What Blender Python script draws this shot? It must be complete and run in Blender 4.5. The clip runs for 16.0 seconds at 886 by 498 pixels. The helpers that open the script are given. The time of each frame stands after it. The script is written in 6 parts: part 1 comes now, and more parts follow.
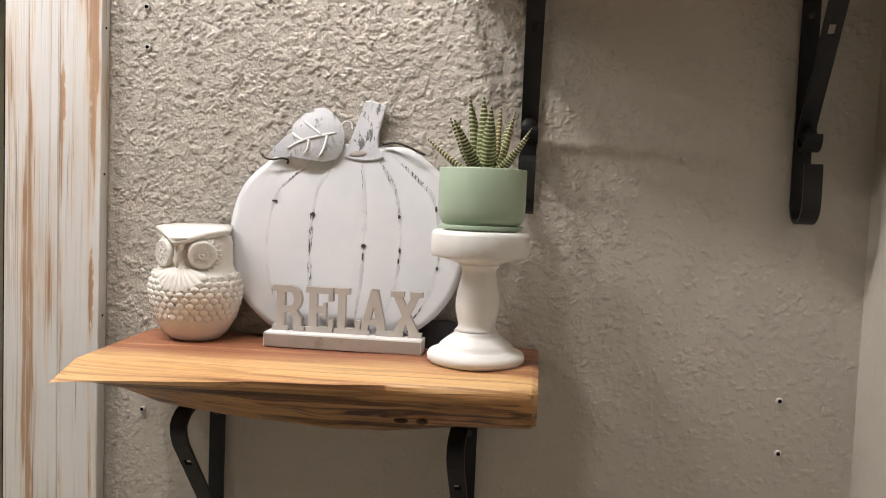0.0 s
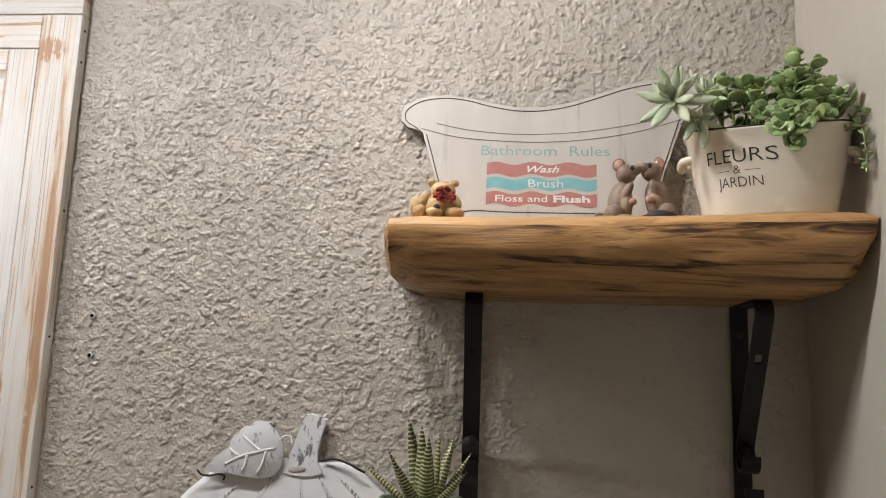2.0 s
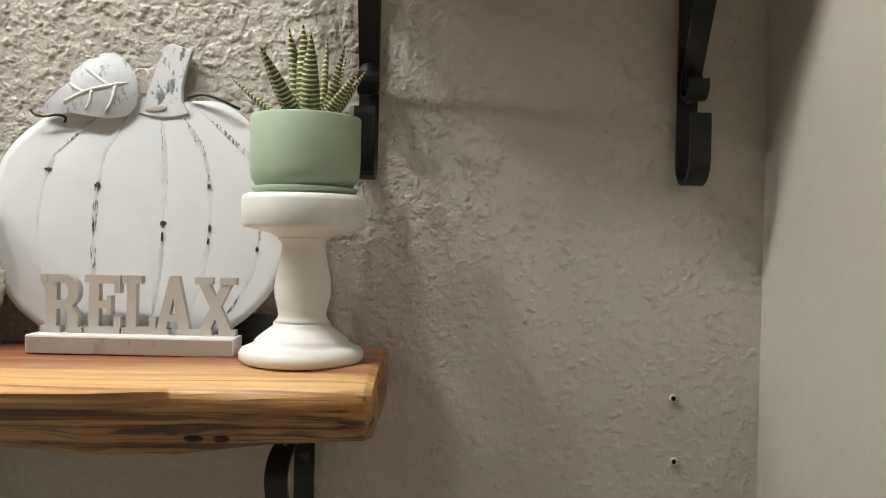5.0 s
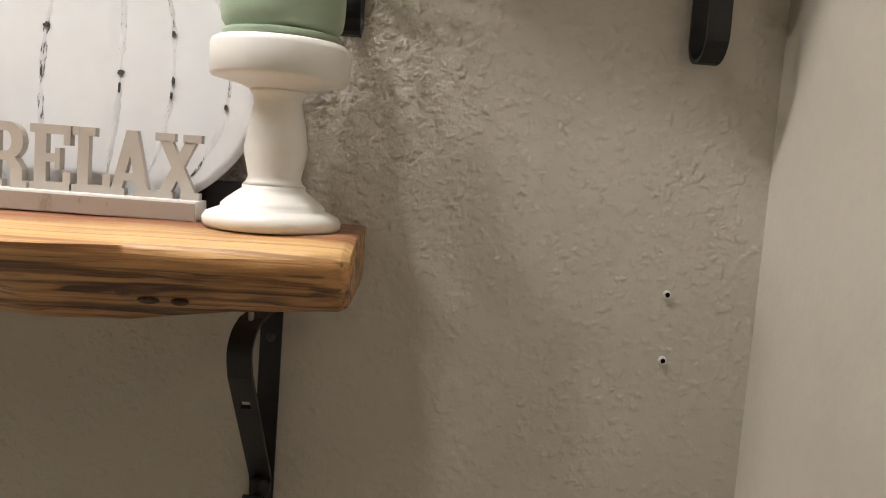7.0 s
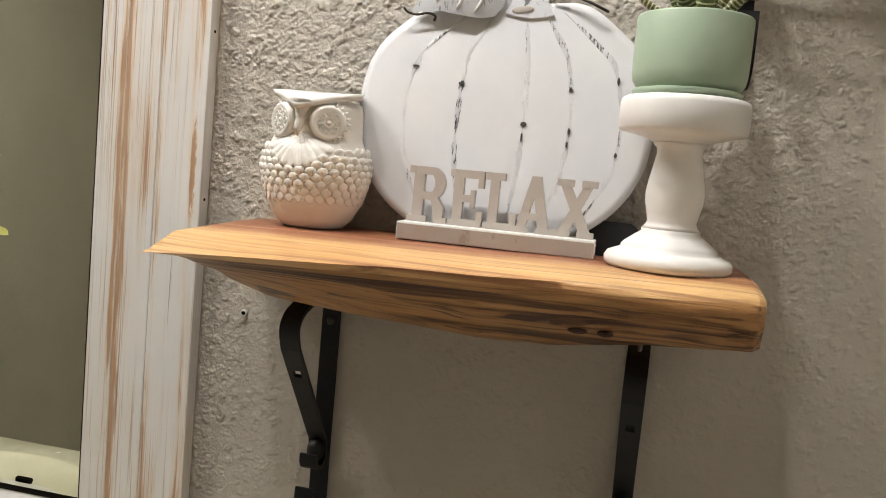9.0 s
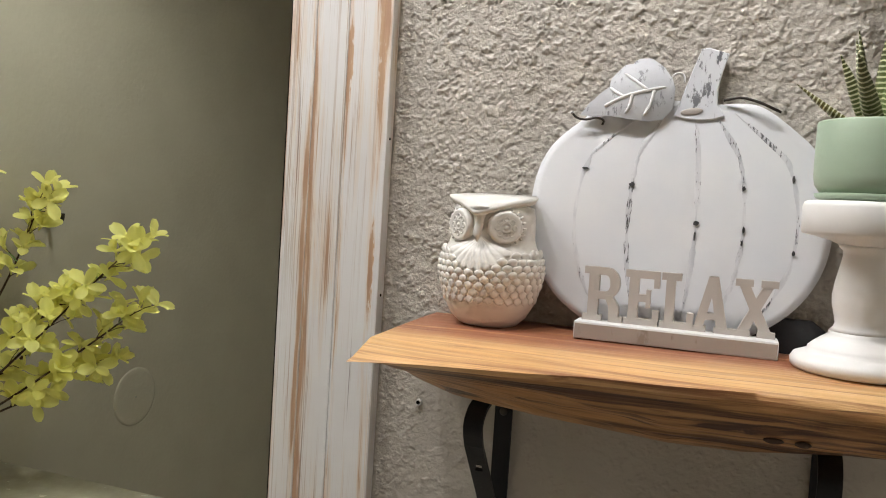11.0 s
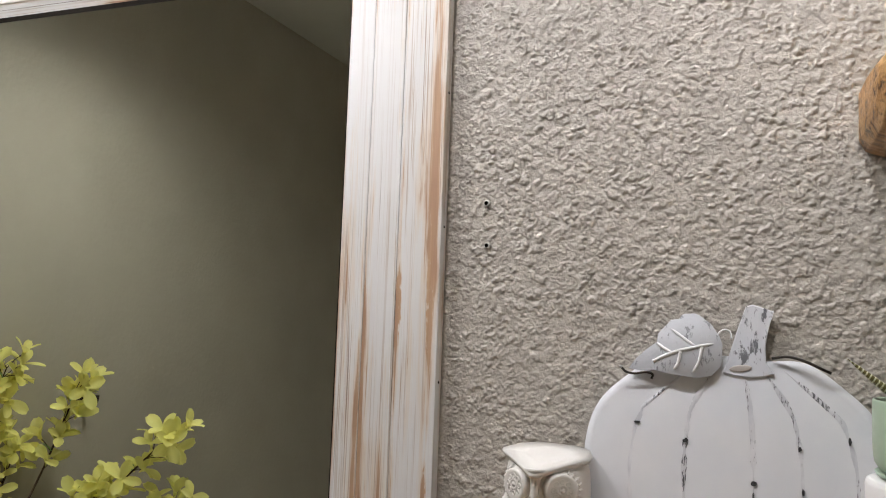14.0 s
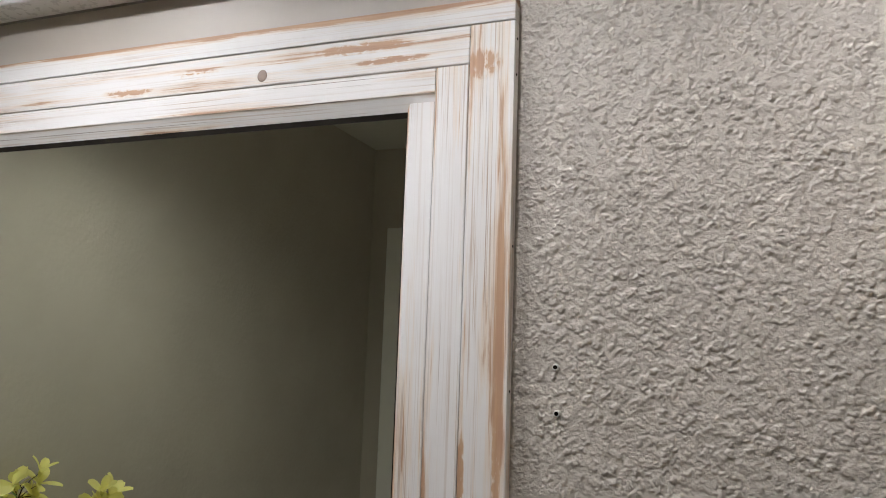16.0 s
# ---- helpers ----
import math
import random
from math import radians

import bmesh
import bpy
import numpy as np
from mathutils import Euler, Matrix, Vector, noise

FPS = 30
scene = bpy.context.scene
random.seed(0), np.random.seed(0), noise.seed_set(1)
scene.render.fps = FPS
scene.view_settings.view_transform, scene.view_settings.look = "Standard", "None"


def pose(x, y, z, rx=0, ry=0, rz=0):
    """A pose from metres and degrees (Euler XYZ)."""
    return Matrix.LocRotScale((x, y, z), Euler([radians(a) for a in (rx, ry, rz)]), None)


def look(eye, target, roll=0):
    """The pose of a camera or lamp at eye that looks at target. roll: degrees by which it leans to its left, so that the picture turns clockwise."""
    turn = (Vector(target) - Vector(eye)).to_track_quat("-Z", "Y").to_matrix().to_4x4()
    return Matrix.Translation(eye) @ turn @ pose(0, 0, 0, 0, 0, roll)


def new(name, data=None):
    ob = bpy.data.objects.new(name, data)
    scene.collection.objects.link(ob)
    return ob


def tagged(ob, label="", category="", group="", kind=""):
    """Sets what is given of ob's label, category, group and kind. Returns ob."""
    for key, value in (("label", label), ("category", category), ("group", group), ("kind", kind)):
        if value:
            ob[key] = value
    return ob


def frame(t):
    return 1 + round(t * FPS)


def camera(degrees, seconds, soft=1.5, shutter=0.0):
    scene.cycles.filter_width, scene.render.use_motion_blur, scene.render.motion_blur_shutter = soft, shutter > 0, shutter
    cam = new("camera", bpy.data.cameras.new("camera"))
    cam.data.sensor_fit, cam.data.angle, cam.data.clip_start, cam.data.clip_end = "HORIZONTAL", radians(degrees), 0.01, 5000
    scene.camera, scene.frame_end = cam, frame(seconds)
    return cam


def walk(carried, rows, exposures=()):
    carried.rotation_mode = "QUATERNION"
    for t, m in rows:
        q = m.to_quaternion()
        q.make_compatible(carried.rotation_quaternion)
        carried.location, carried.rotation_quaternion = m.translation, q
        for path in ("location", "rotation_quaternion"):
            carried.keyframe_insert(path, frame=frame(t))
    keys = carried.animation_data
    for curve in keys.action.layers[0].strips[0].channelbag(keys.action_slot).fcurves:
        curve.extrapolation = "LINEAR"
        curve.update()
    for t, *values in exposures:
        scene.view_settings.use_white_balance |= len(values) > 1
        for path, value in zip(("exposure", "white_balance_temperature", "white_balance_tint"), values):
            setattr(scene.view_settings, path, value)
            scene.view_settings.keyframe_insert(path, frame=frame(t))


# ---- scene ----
cam = camera(58.3, 16.0, soft=1.0, shutter=0.0)
PATH = [
    (0, (0.125, 0.114, 1.499), (-0.107, 2.097, 1.376), 2.3),
    (0.5, (0.125, 0.118, 1.548), (-0.075, 2.108, 1.514), 2.4),
    (1, (0.149, 0.118, 1.599), (-0.053, 2.105, 1.701), 2.3),
    (1.5, (0.154, 0.11, 1.647), (-0.035, 2.087, 1.881), 2.1),
    (2, (0.154, 0.108, 1.661), (-0.017, 2.073, 1.993), 2.0),
    (2.5, (0.151, 0.107, 1.675), (-0.005, 2.062, 2.066), 2.1),
    (3, (0.15, 0.116, 1.68), (0.005, 2.069, 2.089), 2.2),
    (3.5, (0.153, 0.14, 1.659), (0.012, 2.106, 1.997), 2.3),
    (4, (0.15, 0.208, 1.585), (0.03, 2.194, 1.789), 1.9),
    (4.5, (0.166, 0.263, 1.507), (0.07, 2.26, 1.559), 1.5),
    (5, (0.186, 0.295, 1.428), (0.19, 2.295, 1.408), 1.3),
    (7.3, (0.168, 0.357, 1.37), (0.252, 2.347, 1.18), 4.5),
    (7.5, (0.154, 0.351, 1.369), (0.203, 2.341, 1.18), 4.7),
    (8, (0.105, 0.329, 1.374), (0.013, 2.317, 1.176), 5.1),
    (8.5, (0.052, 0.301, 1.378), (-0.205, 2.275, 1.185), 5.3),
    (9, (0.014, 0.278, 1.383), (-0.4, 2.226, 1.196), 5.3),
    (9.5, (-0.015, 0.26, 1.39), (-0.552, 2.178, 1.213), 5.1),
    (9.7, (-0.018, 0.253, 1.393), (-0.602, 2.158, 1.22), 5.0),
    (11.8, (-0.066, 0.227, 1.495), (-0.754, 2.104, 1.451), 3.6),
    (12, (-0.063, 0.228, 1.511), (-0.752, 2.105, 1.489), 3.4),
    (12.5, (-0.066, 0.222, 1.541), (-0.754, 2.1, 1.589), 3.0),
    (13, (-0.069, 0.217, 1.56), (-0.757, 2.092, 1.663), 2.7),
    (13.5, (-0.072, 0.211, 1.581), (-0.771, 2.081, 1.712), 2.3),
    (14, (-0.091, 0.196, 1.599), (-0.809, 2.056, 1.757), 2.1),
    (14.5, (-0.124, 0.182, 1.622), (-0.859, 2.034, 1.8), 2.0),
    (15, (-0.154, 0.182, 1.659), (-0.897, 2.028, 1.863), 2.0),
    (15.5, (-0.177, 0.199, 1.692), (-0.916, 2.042, 1.932), 2.0),
    (16, (-0.179, 0.213, 1.736), (-0.901, 2.058, 2.01), 2.0),
]
EXPOSURES = [(0.0, 0.86, 6720, 11), (0.5, 0.76, 6600, 10), (1.0, 0.64, 6600, 10), (2.0, 0.28, 6600, 9), (3.0, 0.12, 6550, 9), (3.5, 0.22, 6450, 7), (4.0, 0.5, 6300, 4),
             (5.0, 0.84, 6700, 3), (7.5, 1.03, 6900, 9), (9.5, 0.92, 6700, 7), (12.0, 0.6, 6400, 9), (13.5, 0.42, 6350, 10), (15.0, 0.14, 6330, 11), (16.0, -0.06, 6300, 10)]
walk(cam, [(t, look(eye, target, roll)) for t, eye, target, roll in PATH], EXPOSURES)

# ---- world and lights ----
world = bpy.data.worlds.new("world")
world.use_nodes = True
world.node_tree.nodes["Background"].inputs["Color"].default_value = (0.5, 0.5, 0.5, 1)
world.node_tree.nodes["Background"].inputs["Strength"].default_value = 0.02
scene.world = world

BULB_STRENGTH, BULB_COLOUR = 300.0, (1.0, 0.98, 1.0, 1)
BULB_PLACES = (-1.22, -0.87, -0.52, -0.16)
HEAD_TURNS = (14, -6, 26, 44)
BULB_Y, BULB_Z = 0.66, 2.43

# ---- plan, in metres ----
WALL_Y, EAST_X, WEST_X, SOUTH_Y, CEIL_Z = 1.10, 0.512, -1.63, -0.93, 2.59
MIRROR_Y = 1.092
LOWER_TOP, UPPER_TOP = 1.317, 1.842


# ---- node helpers ----
def material(name, colour=(0.5, 0.5, 0.5), rough=0.6, metal=0.0, spec=0.5):
    m = bpy.data.materials.new(name)
    m.use_nodes = True
    b = m.node_tree.nodes["Principled BSDF"]
    b.inputs["Base Color"].default_value = (*colour, 1)
    b.inputs["Roughness"].default_value = rough
    b.inputs["Metallic"].default_value = metal
    b.inputs["Specular IOR Level"].default_value = spec
    return m, m.node_tree, b


def coords(nt, scale=(1, 1, 1), kind="Object"):
    tc = nt.nodes.new("ShaderNodeTexCoord")
    mp = nt.nodes.new("ShaderNodeMapping")
    mp.inputs["Scale"].default_value = scale
    nt.links.new(tc.outputs[kind], mp.inputs["Vector"])
    return mp.outputs["Vector"]


def noisy(nt, vec, scale, detail=4.0, rough=0.55, distortion=0.0):
    n = nt.nodes.new("ShaderNodeTexNoise")
    n.inputs["Scale"].default_value = scale
    n.inputs["Detail"].default_value = detail
    n.inputs["Roughness"].default_value = rough
    n.inputs["Distortion"].default_value = distortion
    nt.links.new(vec, n.inputs["Vector"])
    return n.outputs["Fac"]


def ramp(nt, fac, stops):
    r = nt.nodes.new("ShaderNodeValToRGB")
    e = r.color_ramp.elements
    while len(e) < len(stops):
        e.new(0.5)
    for k, (pos, c) in enumerate(stops):
        e[k].position = pos
        e[k].color = (c, c, c, 1) if isinstance(c, (int, float)) else (*c, 1)
    nt.links.new(fac, r.inputs["Fac"])
    return r.outputs["Color"]


def mixed(nt, fac, a, b, blend="MIX"):
    n = nt.nodes.new("ShaderNodeMixRGB")
    n.blend_type = blend
    for key, v in (("Fac", fac), ("Color1", a), ("Color2", b)):
        if isinstance(v, bpy.types.NodeSocket):
            nt.links.new(v, n.inputs[key])
        elif isinstance(v, (int, float)):
            n.inputs[key].default_value = v
        else:
            n.inputs[key].default_value = (*v, 1)
    return n.outputs["Color"]


def maths(nt, op, a, b=0.0):
    n = nt.nodes.new("ShaderNodeMath")
    n.operation = op
    for k, v in enumerate((a, b)):
        if isinstance(v, bpy.types.NodeSocket):
            nt.links.new(v, n.inputs[k])
        else:
            n.inputs[k].default_value = v
    return n.outputs[0]


def bump(nt, b, height, strength=0.3, distance=0.002):
    n = nt.nodes.new("ShaderNodeBump")
    n.inputs["Strength"].default_value = strength
    n.inputs["Distance"].default_value = distance
    nt.links.new(height, n.inputs["Height"])
    nt.links.new(n.outputs["Normal"], b.inputs["Normal"])


def axis_of(nt, vec, k):
    s = nt.nodes.new("ShaderNodeSeparateXYZ")
    nt.links.new(vec, s.inputs[0])
    return s.outputs[k]


# ---- materials ----
def mottled(name, c1, c2, scale, rough, grain=60.0, bump_strength=0.15, bump_distance=0.001, metal=0.0, spec=0.5):
    m, nt, b = material(name, c1, rough, metal, spec)
    v = coords(nt)
    f = noisy(nt, v, scale, 5)
    nt.links.new(mixed(nt, ramp(nt, f, [(0.35, 0.0), (0.65, 1.0)]), c1, c2), b.inputs["Base Color"])
    g = noisy(nt, v, grain, 4)
    bump(nt, b, g, bump_strength, bump_distance)
    r = ramp(nt, g, [(0.3, max(0.0, rough - 0.08)), (0.7, min(1.0, rough + 0.08))])
    nt.links.new(r, b.inputs["Roughness"])
    return m


def plaster_paint():
    """Taupe paint over sprayed plaster: small flat-topped grains, as deep as the coat is thick."""
    m, nt, b = material("taupe_plaster_paint", (0.47, 0.43, 0.372), 0.42)
    v = coords(nt)
    tone = ramp(nt, noisy(nt, v, 5, 5), [(0.35, 0.0), (0.65, 1.0)])
    nt.links.new(mixed(nt, tone, (0.46, 0.42, 0.363), (0.49, 0.449, 0.389)), b.inputs["Base Color"])
    grains = ramp(nt, noisy(nt, v, 300, 2.5, 0.55, 0.4), [(0.40, 0.0), (0.57, 1.0)])
    dust = noisy(nt, v, 900, 3)
    coat = nt.nodes.new("ShaderNodeAttribute")
    coat.attribute_name = "coat"
    h = maths(nt, "MULTIPLY", maths(nt, "ADD", grains, maths(nt, "MULTIPLY", dust, 0.25)), coat.outputs["Fac"])
    bump(nt, b, maths(nt, "ADD", h, maths(nt, "MULTIPLY", dust, 0.06)), 1.0, 0.0003)
    nt.links.new(ramp(nt, dust, [(0.3, 0.36), (0.7, 0.5)]), b.inputs["Roughness"])
    return m


PLASTER = plaster_paint()
PAINT_SMOOTH = mottled("taupe_wall_paint_light_texture", (0.44, 0.402, 0.345), (0.47, 0.43, 0.37), 5, 0.5, 75, 0.35, 0.0022)
CEILING_PAINT = mottled("white_ceiling_paint", (0.72, 0.71, 0.68), (0.68, 0.67, 0.64), 3, 0.8, 90, 0.4, 0.002)
TRIM_PAINT = mottled("white_trim_paint", (0.78, 0.77, 0.74), (0.74, 0.73, 0.70), 3, 0.35, 60, 0.08)
FIXTURE_WHITE = mottled("white_enamelled_steel", (0.82, 0.82, 0.81), (0.78, 0.78, 0.77), 6, 0.3, 90, 0.05)
FLOOR_TILE = mottled("beige_floor_tile", (0.70, 0.65, 0.56), (0.62, 0.57, 0.48), 4, 0.4, 50, 0.1)
GROUT = mottled("grey_grout", (0.30, 0.29, 0.27), (0.25, 0.24, 0.22), 20, 0.9, 200, 0.2)
IRON = mottled("black_powder_coated_iron", (0.008, 0.008, 0.009), (0.014, 0.013, 0.013), 40, 0.5, 500, 0.25, 0.0004, spec=0.3)
STEEL = mottled("zinc_screw_steel", (0.45, 0.44, 0.42), (0.3, 0.29, 0.27), 60, 0.35, 300, 0.1, metal=1.0)
CERAMIC = mottled("matt_white_ceramic", (0.80, 0.775, 0.725), (0.76, 0.73, 0.675), 30, 0.5, 260, 0.12, 0.0005)
CANDLE_WHITE = mottled("matt_white_resin", (0.80, 0.79, 0.765), (0.77, 0.755, 0.725), 25, 0.4, 120, 0.1, 0.0006)
SAGE = mottled("sage_green_glaze", (0.36, 0.45, 0.33), (0.33, 0.42, 0.305), 18, 0.42, 200, 0.06, 0.0004)
SOIL = mottled("dark_potting_soil", (0.03, 0.022, 0.015), (0.06, 0.045, 0.03), 120, 0.95, 300, 0.8, 0.003)
ENAMEL = mottled("cream_enamel", (0.74, 0.68, 0.575), (0.70, 0.635, 0.525), 12, 0.22, 60, 0.05)
COUNTER = mottled("cream_cultured_marble", (0.84, 0.79, 0.67), (0.78, 0.73, 0.60), 9, 0.2, 40, 0.03)
VANITY_WOOD = mottled("white_cabinet_paint", (0.70, 0.69, 0.66), (0.66, 0.65, 0.62), 6, 0.4, 60, 0.05)
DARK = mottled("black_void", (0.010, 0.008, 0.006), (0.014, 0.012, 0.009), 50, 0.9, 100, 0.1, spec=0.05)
INK = mottled("black_print", (0.02, 0.02, 0.022), (0.035, 0.033, 0.033), 150, 0.6, 300, 0.1)
OUTLINE = mottled("dark_brown_print_line", (0.035, 0.03, 0.028), (0.10, 0.09, 0.08), 200, 0.7, 300, 0.1)
FAINT_LINE = mottled("faded_brown_print_line", (0.19, 0.16, 0.14), (0.30, 0.27, 0.24), 150, 0.7, 300, 0.1)
TEAL = mottled("teal_print", (0.17, 0.42, 0.47), (0.22, 0.48, 0.52), 60, 0.6, 300, 0.1)
TEAL_TEXT = mottled("pale_teal_print", (0.22, 0.38, 0.39), (0.29, 0.44, 0.44), 90, 0.6, 300, 0.1)
BRICK_RED = mottled("brick_red_print", (0.42, 0.17, 0.145), (0.48, 0.21, 0.18), 60, 0.6, 300, 0.1)
WHITE_PRINT = mottled("white_print", (0.80, 0.79, 0.77), (0.74, 0.73, 0.70), 90, 0.6, 300, 0.1)
FUR_CREAM = mottled("honey_resin", (0.60, 0.42, 0.21), (0.46, 0.29, 0.13), 70, 0.55, 400, 0.6, 0.001)
FUR_BROWN = mottled("brown_mouse_resin", (0.29, 0.215, 0.165), (0.20, 0.14, 0.105), 60, 0.5, 400, 0.5, 0.001)
FUR_PALE = mottled("pale_belly_resin", (0.42, 0.31, 0.22), (0.33, 0.235, 0.165), 60, 0.5, 400, 0.4, 0.001)
BERRY = mottled("red_painted_resin", (0.36, 0.03, 0.03), (0.18, 0.015, 0.015), 120, 0.4, 400, 0.6, 0.001)
BLUSH = mottled("pink_ear_resin", (0.55, 0.32, 0.24), (0.45, 0.26, 0.2), 60, 0.5)
TAN_BOARD = mottled("tan_resin", (0.40, 0.22, 0.10), (0.30, 0.15, 0.065), 60, 0.5)
BARK = mottled("brown_twig", (0.09, 0.05, 0.03), (0.05, 0.028, 0.018), 90, 0.8, 300, 0.6, 0.001)
PETAL = mottled("yellow_silk_petal", (0.99, 0.96, 0.40), (0.97, 0.92, 0.30), 40, 0.6, 300, 0.15)


def see_through(m, colour, share):
    """Thin cloth: part of the light passes through it."""
    nt = m.node_tree
    out = next(n for n in nt.nodes if n.type == "OUTPUT_MATERIAL")
    b = next(n for n in nt.nodes if n.type == "BSDF_PRINCIPLED")
    tr, mix = nt.nodes.new("ShaderNodeBsdfTranslucent"), nt.nodes.new("ShaderNodeMixShader")
    tr.inputs["Color"].default_value = (*colour, 1)
    mix.inputs[0].default_value = share
    nt.links.new(b.outputs[0], mix.inputs[1])
    nt.links.new(tr.outputs[0], mix.inputs[2])
    nt.links.new(mix.outputs[0], out.inputs["Surface"])


see_through(PETAL, (0.99, 0.96, 0.42), 0.42)
SILK_LEAF = mottled("mint_green_silk_leaf", (0.32, 0.58, 0.25), (0.25, 0.5, 0.18), 40, 0.6, 300, 0.15)
PLASTIC = mottled("white_plastic_anchor", (0.62, 0.60, 0.56), (0.55, 0.53, 0.49), 90, 0.5)
PEWTER = mottled("dark_bronze_metal", (0.05, 0.045, 0.04), (0.08, 0.07, 0.06), 60, 0.35, metal=0.8)


def glass_mirror():
    m, nt, b = material("silvered_mirror_glass", (0.70, 0.725, 0.62), 0.0, 1.0)
    return m


MIRROR = glass_mirror()


def bulb_glow():
    m, nt, b = material("frosted_bulb_glass", (0.9, 0.88, 0.84), 0.4)
    b.inputs["Emission Color"].default_value = BULB_COLOUR
    b.inputs["Emission Strength"].default_value = BULB_STRENGTH
    return m


BULB = bulb_glow()


def whitewash(name, along, wear=(), seed=0.0, spots=()):
    """White-washed pine: the grain runs along x or z; wear: places across the grain where the wash is rubbed off."""
    m, nt, b = material(name, (0.78, 0.76, 0.73), 0.55)
    long_scale = (4.0, 30, 95) if along == "x" else (95, 30, 4.0)
    fine_scale = (3.5, 150, 420) if along == "x" else (420, 150, 3.5)
    raw = coords(nt)
    v = coords(nt, long_scale)
    fine = coords(nt, fine_scale)
    shift = nt.nodes.new("ShaderNodeVectorMath")
    shift.inputs[1].default_value = (seed, seed * 1.7, seed * 0.6)
    nt.links.new(v, shift.inputs[0])
    streak = noisy(nt, shift.outputs[0], 1.0, 6, 0.62, 0.5)
    hair = noisy(nt, fine, 1.0, 4, 0.6)
    patch = noisy(nt, coords(nt, (3.2, 9, 14) if along == "x" else (14, 9, 3.2)), 1.0, 3)
    level = maths(nt, "ADD", maths(nt, "MULTIPLY", streak, 0.55), maths(nt, "MULTIPLY", patch, 0.45))
    level = maths(nt, "ADD", level, maths(nt, "MULTIPLY", maths(nt, "SUBTRACT", hair, 0.5), 0.26))
    across = axis_of(nt, raw, 2 if along == "x" else 0)
    for place, width, power in wear:
        d = maths(nt, "ABSOLUTE", maths(nt, "SUBTRACT", across, place))
        near = maths(nt, "MAXIMUM", maths(nt, "SUBTRACT", 1.0, maths(nt, "DIVIDE", d, width)), 0.0)
        level = maths(nt, "ADD", level, maths(nt, "MULTIPLY", near, 0.15 * power))
    blotch = noisy(nt, coords(nt, (90, 60, 140) if along == "x" else (140, 60, 60)), 1.0, 4, 0.6, 0.6)
    for sx, sz, rx, rz in spots:
        ex = maths(nt, "DIVIDE", maths(nt, "SUBTRACT", axis_of(nt, raw, 0), sx), rx)
        ez = maths(nt, "DIVIDE", maths(nt, "SUBTRACT", axis_of(nt, raw, 2), sz), rz)
        r2 = maths(nt, "ADD", maths(nt, "MULTIPLY", ex, ex), maths(nt, "MULTIPLY", ez, ez))
        near = maths(nt, "MAXIMUM", maths(nt, "SUBTRACT", 1.0, r2), 0.0)
        jag = ramp(nt, maths(nt, "ADD", maths(nt, "MULTIPLY", streak, 0.35), maths(nt, "MULTIPLY", blotch, 0.65)), [(0.37, 0.0), (0.60, 1.0)])
        level = maths(nt, "ADD", level, maths(nt, "MULTIPLY", maths(nt, "MULTIPLY", near, jag), 0.24))
    mask = ramp(nt, level, [(0.605, 0.0), (0.665, 0.8)])
    thin = ramp(nt, level, [(0.525, 0.0), (0.64, 0.62)])
    bundle = ramp(nt, patch, [(0.42, 0.0), (0.58, 1.0)])
    lines = maths(nt, "MULTIPLY", ramp(nt, hair, [(0.37, 1.0), (0.46, 0.0)]), maths(nt, "ADD", 0.20, maths(nt, "MULTIPLY", bundle, 0.75)))
    crack = ramp(nt, noisy(nt, coords(nt, (2.2, 60, 230) if along == "x" else (230, 60, 2.2)), 1.0, 2, 0.5, 0.3), [(0.285, 1.0), (0.325, 0.0)])
    wash = mixed(nt, ramp(nt, patch, [(0.3, 0.0), (0.7, 1.0)]), (0.765, 0.75, 0.73), (0.715, 0.69, 0.66))
    wash = mixed(nt, thin, wash, (0.66, 0.49, 0.315))
    wash = mixed(nt, lines, wash, (0.46, 0.35, 0.26))
    wash = mixed(nt, maths(nt, "MULTIPLY", crack, 0.75), wash, (0.16, 0.10, 0.065))
    wood = mixed(nt, ramp(nt, streak, [(0.35, 0.0), (0.7, 1.0)]), (0.52, 0.31, 0.155), (0.31, 0.135, 0.06))
    nt.links.new(mixed(nt, mask, wash, wood), b.inputs["Base Color"])
    h = maths(nt, "ADD", maths(nt, "MULTIPLY", hair, 0.7), maths(nt, "MULTIPLY", streak, 0.8))
    bump(nt, b, h, 0.45, 0.0012)
    return m


